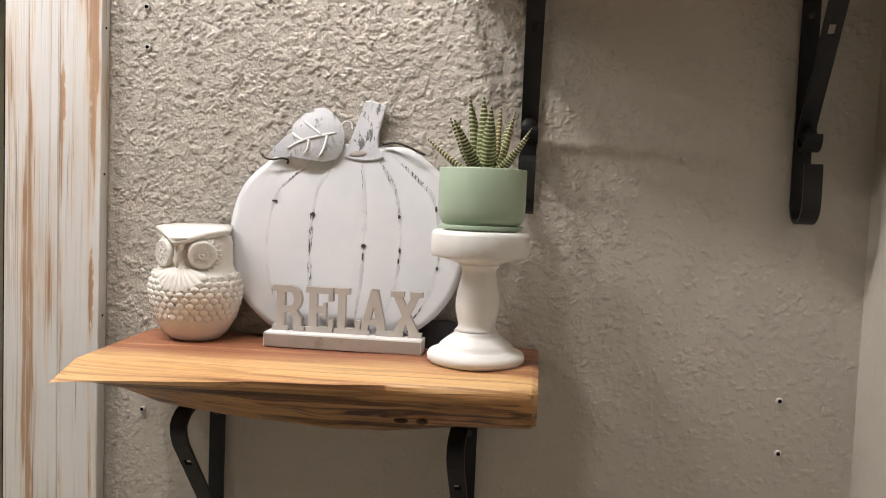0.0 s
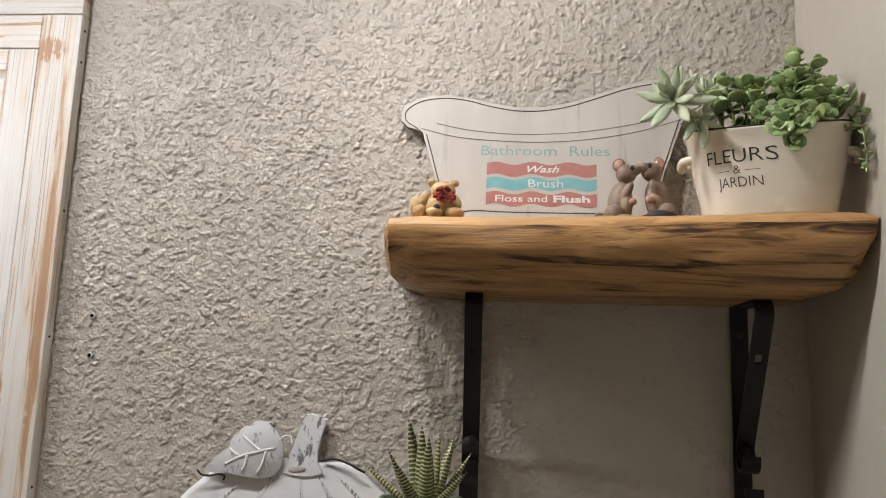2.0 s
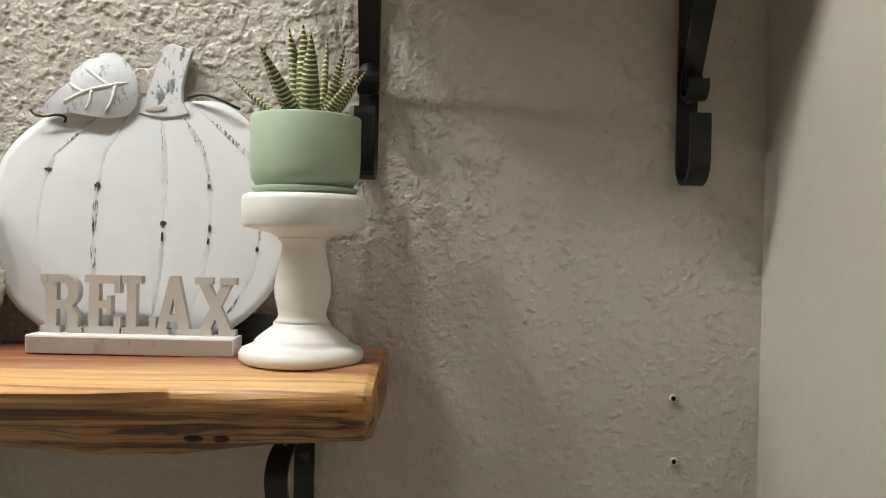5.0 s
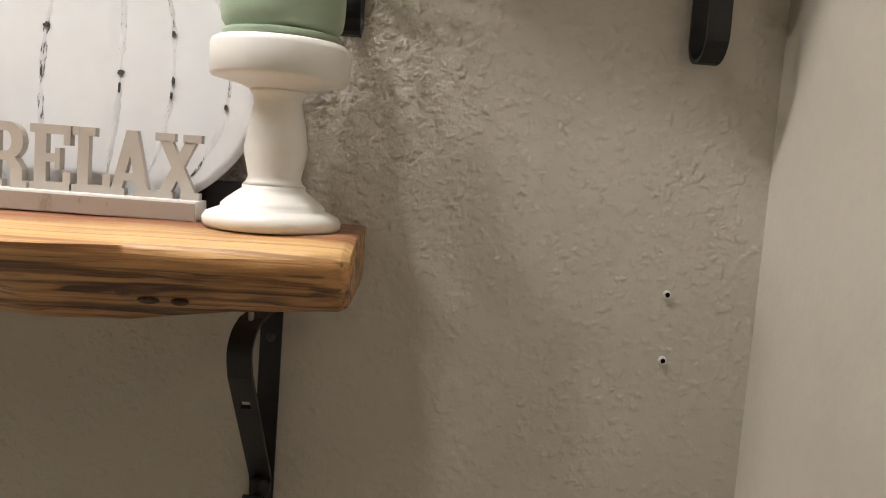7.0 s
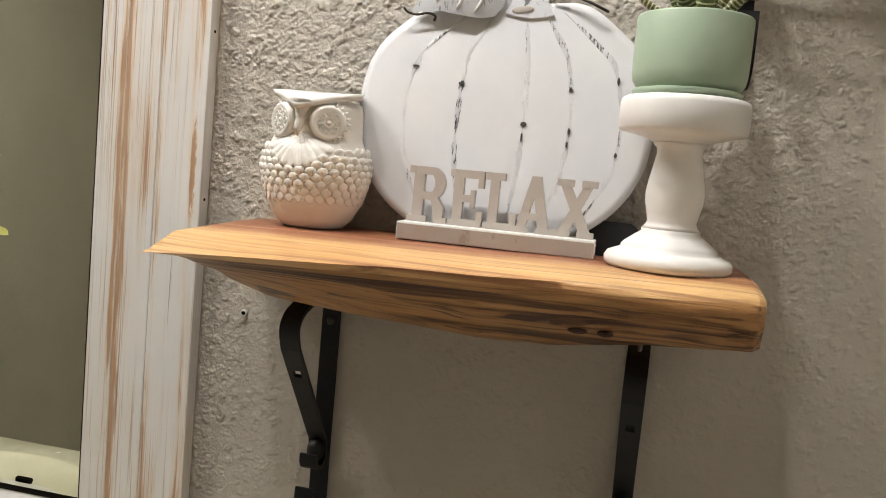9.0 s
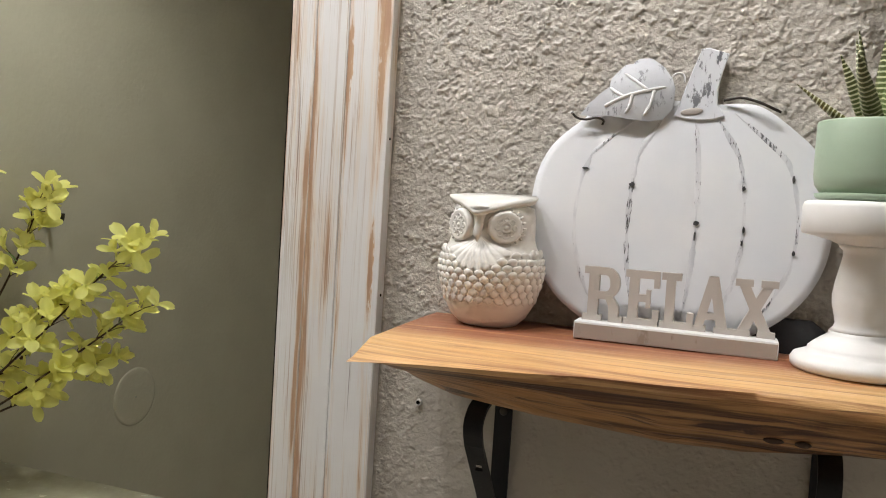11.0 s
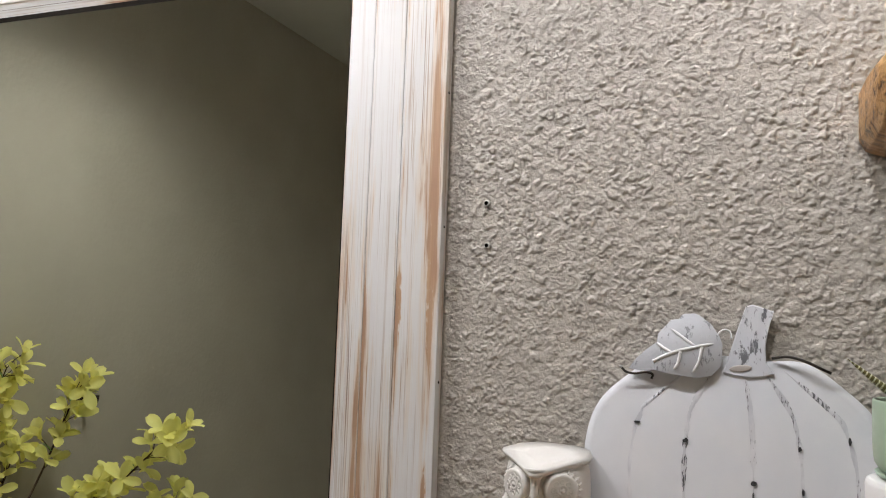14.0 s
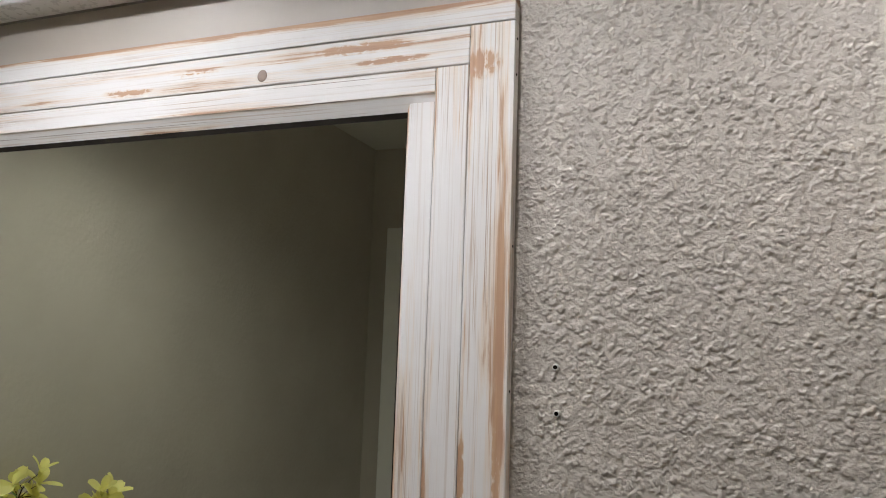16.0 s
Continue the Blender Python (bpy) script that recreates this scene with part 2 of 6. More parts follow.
def cedar(name, light, mid, dark, red, red_y=None, streak_scale=34.0, dark_to=0.43):
    """Sawn cedar with the grain along x; red heartwood lies behind red_y."""
    m, nt, b = material(name, mid, 0.42)
    raw = coords(nt)
    v = coords(nt, (2.2, streak_scale, streak_scale * 1.5))
    fine = coords(nt, (9, 240, 240))
    big = noisy(nt, v, 1.0, 5, 0.6, 0.9)
    hair = noisy(nt, fine, 1.0, 4, 0.6)
    col = mixed(nt, ramp(nt, big, [(0.36, 0.0), (0.60, 1.0)]), mid, light)
    col = mixed(nt, ramp(nt, big, [(dark_to - 0.09, 1.0), (dark_to, 0.0)]), col, dark)
    if red_y is not None:
        y = axis_of(nt, raw, 1)
        wob = maths(nt, "MULTIPLY", maths(nt, "SUBTRACT", noisy(nt, coords(nt, (3.0, 8, 8)), 1.0, 3), 0.5), 0.10)
        k = maths(nt, "MULTIPLY", maths(nt, "SUBTRACT", maths(nt, "ADD", y, wob), red_y), 22.0)
        k = ramp(nt, k, [(0.0, 0.0), (1.0, 1.0)])
        col = mixed(nt, maths(nt, "MULTIPLY", k, 0.95), col, mixed(nt, hair, red, (red[0] * 1.35, red[1] * 1.3, red[2] * 1.3)))
    ring = noisy(nt, coords(nt, (1.3, streak_scale * 3.6, streak_scale * 3.6)), 1.0, 3, 0.55, 0.6)
    gate = ramp(nt, noisy(nt, coords(nt, (3.0, 30, 30)), 1.0, 3), [(0.38, 0.25), (0.60, 1.0)])
    col = mixed(nt, maths(nt, "MULTIPLY", ramp(nt, ring, [(0.37, 1.0), (0.45, 0.0)]), maths(nt, "MULTIPLY", gate, 0.75)), col, dark)
    col = mixed(nt, maths(nt, "MULTIPLY", ramp(nt, ring, [(0.56, 0.0), (0.64, 1.0)]), 0.45), col, light)
    col = mixed(nt, ramp(nt, hair, [(0.30, 0.35), (0.50, 0.0)]), col, dark)
    nt.links.new(col, b.inputs["Base Color"])
    h = maths(nt, "ADD", maths(nt, "ADD", maths(nt, "MULTIPLY", hair, 0.6), maths(nt, "MULTIPLY", ring, 0.8)), big)
    bump(nt, b, h, 0.5, 0.0022)
    nt.links.new(ramp(nt, hair, [(0.3, 0.5), (0.7, 0.34)]), b.inputs["Roughness"])
    return m


CEDAR_TOP = cedar("cedar_top_face", (0.70, 0.45, 0.205), (0.58, 0.325, 0.13), (0.30, 0.13, 0.05), (0.21, 0.075, 0.042), 0.940)
CEDAR_EDGE = cedar("cedar_live_edge", (0.47, 0.245, 0.09), (0.28, 0.125, 0.042), (0.07, 0.028, 0.012), (0.3, 0.1, 0.05), None, 44, 0.48)
CEDAR_TOP_PALE = cedar("pale_cedar_top_face", (0.62, 0.38, 0.17), (0.52, 0.29, 0.12), (0.30, 0.14, 0.055), (0.4, 0.2, 0.1), None, 24)
CEDAR_EDGE_BROWN = cedar("brown_cedar_live_edge", (0.44, 0.25, 0.095), (0.27, 0.132, 0.045), (0.045, 0.019, 0.008), (0.2, 0.1, 0.05), None, 40, 0.465)


def distressed(name, base, worn, scale, cover):
    """Brushed paint with dark metal showing through in flecks."""
    m, nt, b = material(name, base, 0.5)
    v = coords(nt, (1, 1, 0.35))
    f = noisy(nt, v, scale, 6, 0.7)
    g = noisy(nt, coords(nt), 14, 4)
    col = mixed(nt, ramp(nt, g, [(0.35, 0.0), (0.65, 1.0)]), base, (base[0] * 0.93, base[1] * 0.945, base[2] * 0.97))
    col = mixed(nt, ramp(nt, f, [(cover, 0.0), (cover + 0.05, 1.0)]), col, worn)
    nt.links.new(col, b.inputs["Base Color"])
    bump(nt, b, f, 0.25, 0.0008)
    return m


PUMPKIN_PAINT = distressed("white_brushed_paint", (0.71, 0.71, 0.715), (0.36, 0.36, 0.38), 45, 0.74)


def rib_paint():
    """Soft grey brush line along a rib with broken black scratches."""
    m, nt, b = material("grey_rubbed_rib_paint", (0.6, 0.6, 0.62), 0.5)
    soft = noisy(nt, coords(nt, (60, 20, 22)), 1.0, 4, 0.6)
    dash = noisy(nt, coords(nt, (420, 60, 90)), 1.0, 5, 0.7)
    gate = noisy(nt, coords(nt, (30, 10, 16)), 1.0, 2)
    col = mixed(nt, ramp(nt, soft, [(0.35, 0.0), (0.62, 1.0)]), (0.69, 0.69, 0.70), (0.53, 0.535, 0.56))
    k = maths(nt, "ADD", maths(nt, "MULTIPLY", dash, 0.6), maths(nt, "MULTIPLY", gate, 0.4))
    nt.links.new(mixed(nt, ramp(nt, k, [(0.555, 0.0), (0.595, 0.9)]), col, (0.05, 0.05, 0.055)), b.inputs["Base Color"])
    return m


RIB_PAINT = rib_paint()
STEM_PAINT = distressed("grey_scuffed_stem_paint", (0.62, 0.625, 0.64), (0.14, 0.14, 0.15), 110, 0.535)
LEAF_PAINT = distressed("grey_white_tin_leaf_paint", (0.50, 0.505, 0.515), (0.22, 0.22, 0.23), 130, 0.585)
CHIP = mottled("black_chipped_paint", (0.015, 0.014, 0.014), (0.05, 0.05, 0.05), 300, 0.7)
LETTER_FACE = distressed("grey_washed_letter_wood", (0.49, 0.44, 0.39), (0.38, 0.34, 0.30), 60, 0.66)
BASE_FRONT = distressed("pale_greyed_wood", (0.40, 0.345, 0.29), (0.29, 0.24, 0.19), 60, 0.55)
SIGN_WHITE = distressed("white_painted_sign_wood", (0.78, 0.77, 0.745), (0.55, 0.52, 0.47), 70, 0.70)


def plaque_face():
    m, nt, b = material("white_plank_plaque_print", (0.62, 0.58, 0.53), 0.55)
    v = coords(nt, (60, 30, 5))
    f = noisy(nt, v, 1.0, 5, 0.65)
    g = noisy(nt, coords(nt, (14, 10, 3)), 1.0, 3)
    col = mixed(nt, ramp(nt, g, [(0.35, 0.0), (0.65, 1.0)]), (0.60, 0.565, 0.52), (0.51, 0.475, 0.43))
    col = mixed(nt, ramp(nt, f, [(0.60, 0.0), (0.70, 0.6)]), col, (0.36, 0.33, 0.30))
    nt.links.new(col, b.inputs["Base Color"])
    bump(nt, b, f, 0.12, 0.0006)
    return m


PLAQUE = plaque_face()
PLAQUE_EDGE = mottled("dark_fibreboard_edge", (0.10, 0.08, 0.065), (0.14, 0.11, 0.09), 40, 0.8)


def striped_leaf():
    """Dark green leaf with pale raised bands across it; the bands follow the leaf's own length."""
    m, nt, b = material("zebra_striped_leaf", (0.07, 0.14, 0.05), 0.42)
    uv = coords(nt, (1, 1, 1), "UV")
    wave = nt.nodes.new("ShaderNodeTexWave")
    wave.wave_type, wave.bands_direction = "BANDS", "X"
    wave.inputs["Scale"].default_value = 6.2
    wave.inputs["Distortion"].default_value = 1.6
    wave.inputs["Detail"].default_value = 2.0
    wave.inputs["Detail Scale"].default_value = 3.0
    nt.links.new(uv, wave.inputs["Vector"])
    band = ramp(nt, wave.outputs["Fac"], [(0.66, 0.0), (0.82, 1.0)])
    u = axis_of(nt, uv, 0)
    green = mixed(nt, ramp(nt, u, [(0.0, 0.0), (0.75, 1.0)]), (0.13, 0.19, 0.05), (0.075, 0.085, 0.022))
    oi = nt.nodes.new("ShaderNodeObjectInfo")
    green = mixed(nt, ramp(nt, oi.outputs["Random"], [(0.45, 0.0), (0.85, 0.8)]), green, (0.155, 0.115, 0.025))
    nt.links.new(mixed(nt, band, green, (0.56, 0.56, 0.36)), b.inputs["Base Color"])
    bump(nt, b, band, 0.5, 0.0006)
    return m


ZEBRA = striped_leaf()


def fleshy(name, c1, c2, rim):
    m, nt, b = material(name, c1, 0.35)
    oi = nt.nodes.new("ShaderNodeObjectInfo")
    col = mixed(nt, oi.outputs["Random"], c1, c2)
    n = noisy(nt, coords(nt), 3.0, 3)
    col = mixed(nt, ramp(nt, n, [(0.45, 0.0), (0.75, 0.6)]), col, rim)
    nt.links.new(col, b.inputs["Base Color"])
    b.inputs["Subsurface Weight"].default_value = 0.0
    bump(nt, b, n, 0.1, 0.001)
    return m


JADE = fleshy("jade_green_leaf", (0.15, 0.25, 0.085), (0.35, 0.44, 0.20), (0.50, 0.53, 0.30))
GHOST = fleshy("pale_blue_green_leaf", (0.34, 0.43, 0.29), (0.56, 0.60, 0.43), (0.66, 0.66, 0.48))
STALK = mottled("green_stalk", (0.17, 0.22, 0.08), (0.22, 0.25, 0.10), 60, 0.5)


# ---- mesh helpers ----
def raw_mesh(name, verts, faces, mats, smooth=True, index=None):
    me = bpy.data.meshes.new(name)
    me.from_pydata([tuple(v) for v in verts], [], [tuple(f) for f in faces])
    for m in (mats if isinstance(mats, (list, tuple)) else [mats]):
        me.materials.append(m)
    me.polygons.foreach_set("use_smooth", [smooth] * len(me.polygons))
    if index is not None:
        me.polygons.foreach_set("material_index", index)
    me.update()
    return me


def child(name, me, parent, label=""):
    ob = new(name, me)
    if parent is not None:
        ob.parent = parent
    return tagged(ob, label)


def part(name, bm, mat, parent, label="", smooth=False):
    me = bpy.data.meshes.new(name)
    bm.to_mesh(me)
    bm.free()
    me.materials.append(mat)
    me.polygons.foreach_set("use_smooth", [smooth] * len(me.polygons))
    return child(name, me, parent, label)


def thing(name, label, category, at=(0, 0, 0), group="", kind=""):
    ob = new(name)
    ob.location = at
    ob.empty_display_size = 0.02
    return tagged(ob, label, category, group, kind)


def box(x0, x1, y0, y1, z0, z1, bevel=0.0, segments=2):
    bm = bmesh.new()
    bmesh.ops.create_cube(bm, size=1.0)
    for v in bm.verts:
        v.co = Vector(((x0 + x1) / 2 + v.co.x * (x1 - x0), (y0 + y1) / 2 + v.co.y * (y1 - y0), (z0 + z1) / 2 + v.co.z * (z1 - z0)))
    if bevel:
        bmesh.ops.bevel(bm, geom=bm.edges[:], offset=bevel, segments=segments, affect="EDGES", profile=0.6)
    return bm


def lathe_data(profile, segs=48, squash=(1, 1)):
    verts, faces = [], []
    n = len(profile)
    for r, z in profile:
        for k in range(segs):
            a = 2 * math.pi * k / segs
            verts.append((r * math.cos(a) * squash[0], r * math.sin(a) * squash[1], z))
    for j in range(n - 1):
        for k in range(segs):
            a, b = j * segs + k, j * segs + (k + 1) % segs
            faces.append((a, b, b + segs, a + segs))
    if profile[0][0] > 1e-6:
        faces.append(tuple(range(segs))[::-1])
    if profile[-1][0] > 1e-6:
        faces.append(tuple((n - 1) * segs + k for k in range(segs)))
    return verts, faces


def moved(verts, m):
    return [m @ Vector(v) for v in verts]


def tube_data(points, radii, segs=8):
    pts = [Vector(p) for p in points]
    verts, faces = [], []
    up = Vector((0.31, 0.17, 0.93)).normalized()
    for k, p in enumerate(pts):
        d = (pts[min(k + 1, len(pts) - 1)] - pts[max(k - 1, 0)]).normalized()
        s = d.cross(up)
        if s.length < 1e-4:
            s = d.cross(Vector((1, 0, 0)))
        s.normalize()
        t = s.cross(d)
        r = radii[k] if isinstance(radii, (list, tuple)) else radii
        for j in range(segs):
            a = 2 * math.pi * j / segs
            verts.append(p + r * (math.cos(a) * s + math.sin(a) * t))
    for k in range(len(pts) - 1):
        for j in range(segs):
            a, b = k * segs + j, k * segs + (j + 1) % segs
            faces.append((a, b, b + segs, a + segs))
    faces.append(tuple(range(segs))[::-1])
    faces.append(tuple((len(pts) - 1) * segs + j for j in range(segs)))
    return verts, faces


def smooth_path(points, steps=6):
    """Catmull-Rom through the points."""
    p = [Vector(q) for q in points]
    p = [2 * p[0] - p[1]] + p + [2 * p[-1] - p[-2]]
    out = []
    for k in range(1, len(p) - 2):
        for j in range(steps):
            t = j / steps
            a, b, c, d = p[k - 1], p[k], p[k + 1], p[k + 2]
            out.append(0.5 * (2 * b + (c - a) * t + (2 * a - 5 * b + 4 * c - d) * t * t + (3 * b - a - 3 * c + d) * t ** 3))
    out.append(p[-2])
    return out


def blob(segs=16, rings=10):
    prof = [(math.sin(math.pi * k / rings), -math.cos(math.pi * k / rings)) for k in range(rings + 1)]
    return lathe_data([(max(r, 1e-4), z) for r, z in prof], segs)


def joined(pieces):
    """One list of vertices, faces and material indices from (verts, faces, index) pieces."""
    verts, faces, index = [], [], []
    for v, f, m in pieces:
        o = len(verts)
        verts += list(v)
        faces += [tuple(i + o for i in q) for q in f]
        index += [m] * len(f)
    return verts, faces, index


def ball(centre, size, rot=(0, 0, 0), segs=16, rings=10):
    v, f = blob(segs, rings)
    m = pose(*centre, *rot) @ Matrix.Diagonal((*size, 1))
    return moved(v, m), f


def plate(outline, y_front, y_back, bevel=0.0):
    """A flat board from an outline in x and z; y_front and y_back are numbers or functions of z."""
    fy = y_front if callable(y_front) else (lambda z: y_front)
    by = y_back if callable(y_back) else (lambda z: y_back)
    n = len(outline)
    cx = sum(p[0] for p in outline) / n
    cz = sum(p[1] for p in outline) / n
    verts, faces = [], []
    rings = []
    if bevel:
        ins = [(cx + (x - cx) * (1 - bevel / max(0.01, math.hypot(x - cx, z - cz))), cz + (z - cz) * (1 - bevel / max(0.01, math.hypot(x - cx, z - cz)))) for x, z in outline]
        rings.append([(x, fy(z), z) for x, z in ins])
        rings.append([(x, fy(z) + bevel, z) for x, z in outline])
    else:
        rings.append([(x, fy(z), z) for x, z in outline])
    rings.append([(x, by(z), z) for x, z in outline])
    for r in rings:
        verts += r
    for k in range(len(rings) - 1):
        for j in range(n):
            a, b = k * n + j, k * n + (j + 1) % n
            faces.append((a, b, b + n, a + n))
    faces.append(tuple(range(n))[::-1])
    faces.append(tuple((len(rings) - 1) * n + j for j in range(n)))
    return verts, faces


def written(name, body, size, mat, parent, place, extrude=0.0003, spacing=1.0, shear=0.0, bold=0.0, bend=None, width=None):
    """Lettering in the built-in font as a mesh on an upright board; place: centre x, y, z. bend: a function of (u, v) on the surface."""
    cu = bpy.data.curves.new(name, "FONT")
    cu.body, cu.size, cu.extrude, cu.space_character, cu.shear, cu.offset = body, size, extrude, spacing, shear, bold
    cu.align_x, cu.align_y = "CENTER", "CENTER"
    cu.resolution_u = 3
    tmp = bpy.data.objects.new("lettering", cu)
    scene.collection.objects.link(tmp)
    me = bpy.data.meshes.new_from_object(tmp.evaluated_get(bpy.context.evaluated_depsgraph_get()))
    bpy.data.objects.remove(tmp)
    me.materials.clear()
    me.materials.append(mat)
    xs = [v.co.x for v in me.vertices]
    k = width / (max(xs) - min(xs)) if width else 1.0
    mid = (max(xs) + min(xs)) / 2
    for v in me.vertices:
        u, w, d = (v.co.x - mid) * k, v.co.y, v.co.z
        if bend:
            v.co = bend(u, w, d)
        else:
            v.co = Vector((place[0] + u, place[1] - d, place[2] + w))
    return child(name, me, parent)


# ---- the room ----
def bandpass(shape, step, size, seed):
    """Smooth random field with blobs of about that size."""
    rng = np.random.default_rng(seed)
    f = np.fft.rfft2(rng.standard_normal(shape))
    ky = np.fft.fftfreq(shape[0], step)[:, None]
    kx = np.fft.rfftfreq(shape[1], step)[None, :]
    k = np.hypot(kx, ky) * size
    f *= np.exp(-(k * 1.1) ** 2) * np.minimum(1, k * 1.4) ** 2
    out = np.fft.irfft2(f, shape)
    return out / out.std()


def textured_wall():
    """The back wall: sprayed and knocked-down plaster relief where the camera sees it, plain round it."""
    step = 0.00125
    xf = np.arange(-0.47, EAST_X + 0.004, step)
    zf = np.arange(0.96, 2.40, step)
    shape = (len(zf), len(xf))
    small, middle, wide = bandpass(shape, step, 0.0040, 11), bandpass(shape, step, 0.0068, 12), bandpass(shape, step, 0.050, 13)
    fine = bandpass(shape, step, 0.0029, 14)
    def plateau(f, lo, hi):
        q = np.clip((f - lo) / (hi - lo), 0, 1)
        return q * q * (3 - 2 * q)

    # the coat is thinner low in the corner and under the lower shelf
    corner = np.clip((xf - 0.12) / 0.12, 0, 1)[None, :] * np.clip((1.82 - zf) / 0.10, 0, 1)[:, None]
    below = np.clip((xf + 0.42) / 0.05, 0, 1)[None, :] * np.clip((1.27 - zf) / 0.04, 0, 1)[:, None]
    thin = np.maximum(corner, 0.6 * below)
    # spattered drops of all sizes, knocked flat, overlapping with crevices between them
    rng = np.random.default_rng(7)
    h = np.zeros(shape)
    jx, jz = 0.00075 * small + 0.0009 * middle, 0.00075 * bandpass(shape, step, 0.0040, 18) + 0.0009 * bandpass(shape, step, 0.0068, 19)
    for count, r_lo, r_hi, top in ((26000, 0.0018, 0.0030, 0.0017), (16000, 0.0026, 0.0044, 0.0023), (2400, 0.0046, 0.0075, 0.0023)):
        cx, cz = rng.uniform(xf[0], xf[-1], count), rng.uniform(zf[0], zf[-1], count)
        rad, flat, tall = rng.uniform(r_lo, r_hi, count), rng.uniform(0.75, 1.3, count), rng.uniform(0.30, 1.0, count) * top
        turn = rng.uniform(0, math.pi, count)
        for x, z, r, e, t, c, s in zip(cx, cz, rad, flat, tall, np.cos(turn), np.sin(turn)):
            m = r * 1.3 + 0.0016
            i0, i1 = max(0, int((x - m - xf[0]) / step)), int((x + m - xf[0]) / step) + 2
            j0, j1 = max(0, int((z - m - zf[0]) / step)), int((z + m - zf[0]) / step) + 2
            if rng.random() < 0.48 * thin[min(j0, shape[0] - 1), min(i0, shape[1] - 1)]:
                continue
            u = xf[None, i0:i1] - x + jx[j0:j1, i0:i1]
            w = zf[j0:j1, None] - z + jz[j0:j1, i0:i1]
            q = (((u * c + w * s) * e) ** 2 + ((w * c - u * s) / e) ** 2) / (r * r)
            np.maximum(h[j0:j1, i0:i1], t * np.clip((1 - q) * 1.45, 0, 1), out=h[j0:j1, i0:i1])
    h *= np.clip(0.95 + 0.12 * wide, 0.6, 1.3) * (1 - 0.52 * thin) * np.clip(0.78 + 0.62 * (zf - 1.35), 0.65, 1.18)[:, None]
    h += 0.00003 * fine + 0.0001
    h = np.clip(h, 0, None)
    fade_x = np.clip((xf - xf[0]) / 0.02, 0, 1)
    fade_z = np.clip(np.minimum(zf - zf[0], zf[-1] - zf) / 0.02, 0, 1)
    h *= fade_x[None, :] * fade_z[:, None]
    xs = np.concatenate([[WEST_X - 0.12], xf, [EAST_X + 0.12]])
    zs = np.concatenate([[0.0], zf, [CEIL_Z]])
    full = np.zeros((len(zs), len(xs)))
    full[1:-1, 1:-1] = h
    gx, gz = np.meshgrid(xs, zs)
    front = np.stack([gx, WALL_Y - full, gz], -1).reshape(-1, 3)
    w, n = len(xs), len(zs)
    i = (np.arange(n - 1)[:, None] * w + np.arange(w - 1)[None, :]).ravel()
    quads = np.stack([i, i + 1, i + w + 1, i + w], -1)
    corners = np.array([[xs[0], WALL_Y + 0.12, 0], [xs[-1], WALL_Y + 0.12, 0], [xs[-1], WALL_Y + 0.12, CEIL_Z], [xs[0], WALL_Y + 0.12, CEIL_Z]])
    base = len(front)
    verts = np.concatenate([front, corners])
    quads = np.concatenate([quads, [[base + 1, base, base + 3, base + 2]]])
    me = bpy.data.meshes.new("wall_north")
    me.vertices.add(len(verts))
    me.vertices.foreach_set("co", verts.ravel())
    me.loops.add(len(quads) * 4)
    me.loops.foreach_set("vertex_index", quads.ravel())
    me.polygons.add(len(quads))
    me.polygons.foreach_set("loop_start", np.arange(len(quads)) * 4)
    me.update(calc_edges=True)
    me.polygons.foreach_set("use_smooth", [True] * len(quads))
    me.materials.append(PLASTER)
    me.validate()
    coat = np.zeros((n, w))
    coat[1:-1, 1:-1] = (1 - 0.8 * thin) * fade_x[None, :] * fade_z[:, None]
    me.attributes.new("coat", "FLOAT", "POINT").data.foreach_set("value", np.concatenate([coat.ravel(), np.zeros(4)]))
    return tagged(new("wall_north", me), "taupe painted wall with heavy knockdown plaster texture", "wall", kind="structure")


textured_wall()


def structure(name, bm, mat, label, category):
    ob = part(name, bm, mat, None)
    return tagged(ob, label, category, kind="structure")


structure("wall_east", box(EAST_X, EAST_X + 0.12, SOUTH_Y - 0.12, WALL_Y, 0, CEIL_Z), PAINT_SMOOTH, "taupe painted side wall with light plaster texture", "wall")
structure("wall_west", box(WEST_X - 0.12, WEST_X, SOUTH_Y - 0.12, WALL_Y, 0, CEIL_Z), PAINT_SMOOTH, "taupe painted wall beside the vanity", "wall")
# open doorway and hall behind it: unseen, added to soak up fill light
DOOR_X0, DOOR_X1, DOOR_TOP = -1.468, -0.72, 2.17
for name, x0, x1, z0 in (("wall_south", WEST_X, DOOR_X0, 0), ("wall_south", DOOR_X1, EAST_X, 0), ("wall_south", DOOR_X0, DOOR_X1, DOOR_TOP)):
    structure(name, box(x0, x1, SOUTH_Y - 0.12, SOUTH_Y, z0, CEIL_Z), PAINT_SMOOTH, "taupe painted wall opposite the mirror, round a doorway", "wall")
ADDED_HALL_Y = SOUTH_Y - 1.32
structure("wall_added_hall_end", box(WEST_X - 0.12, EAST_X + 0.12, ADDED_HALL_Y - 0.1, ADDED_HALL_Y, 0, CEIL_Z), PAINT_SMOOTH, "taupe painted end wall of an added unseen hall that soaks up light", "wall")
structure("wall_added_hall_west", box(WEST_X - 0.12, WEST_X, ADDED_HALL_Y, SOUTH_Y - 0.12, 0, CEIL_Z), PAINT_SMOOTH, "taupe painted side wall of an added unseen hall that soaks up light", "wall")
structure("wall_added_hall_east", box(EAST_X, EAST_X + 0.12, ADDED_HALL_Y, SOUTH_Y - 0.12, 0, CEIL_Z), PAINT_SMOOTH, "taupe painted side wall of an added unseen hall that soaks up light", "wall")
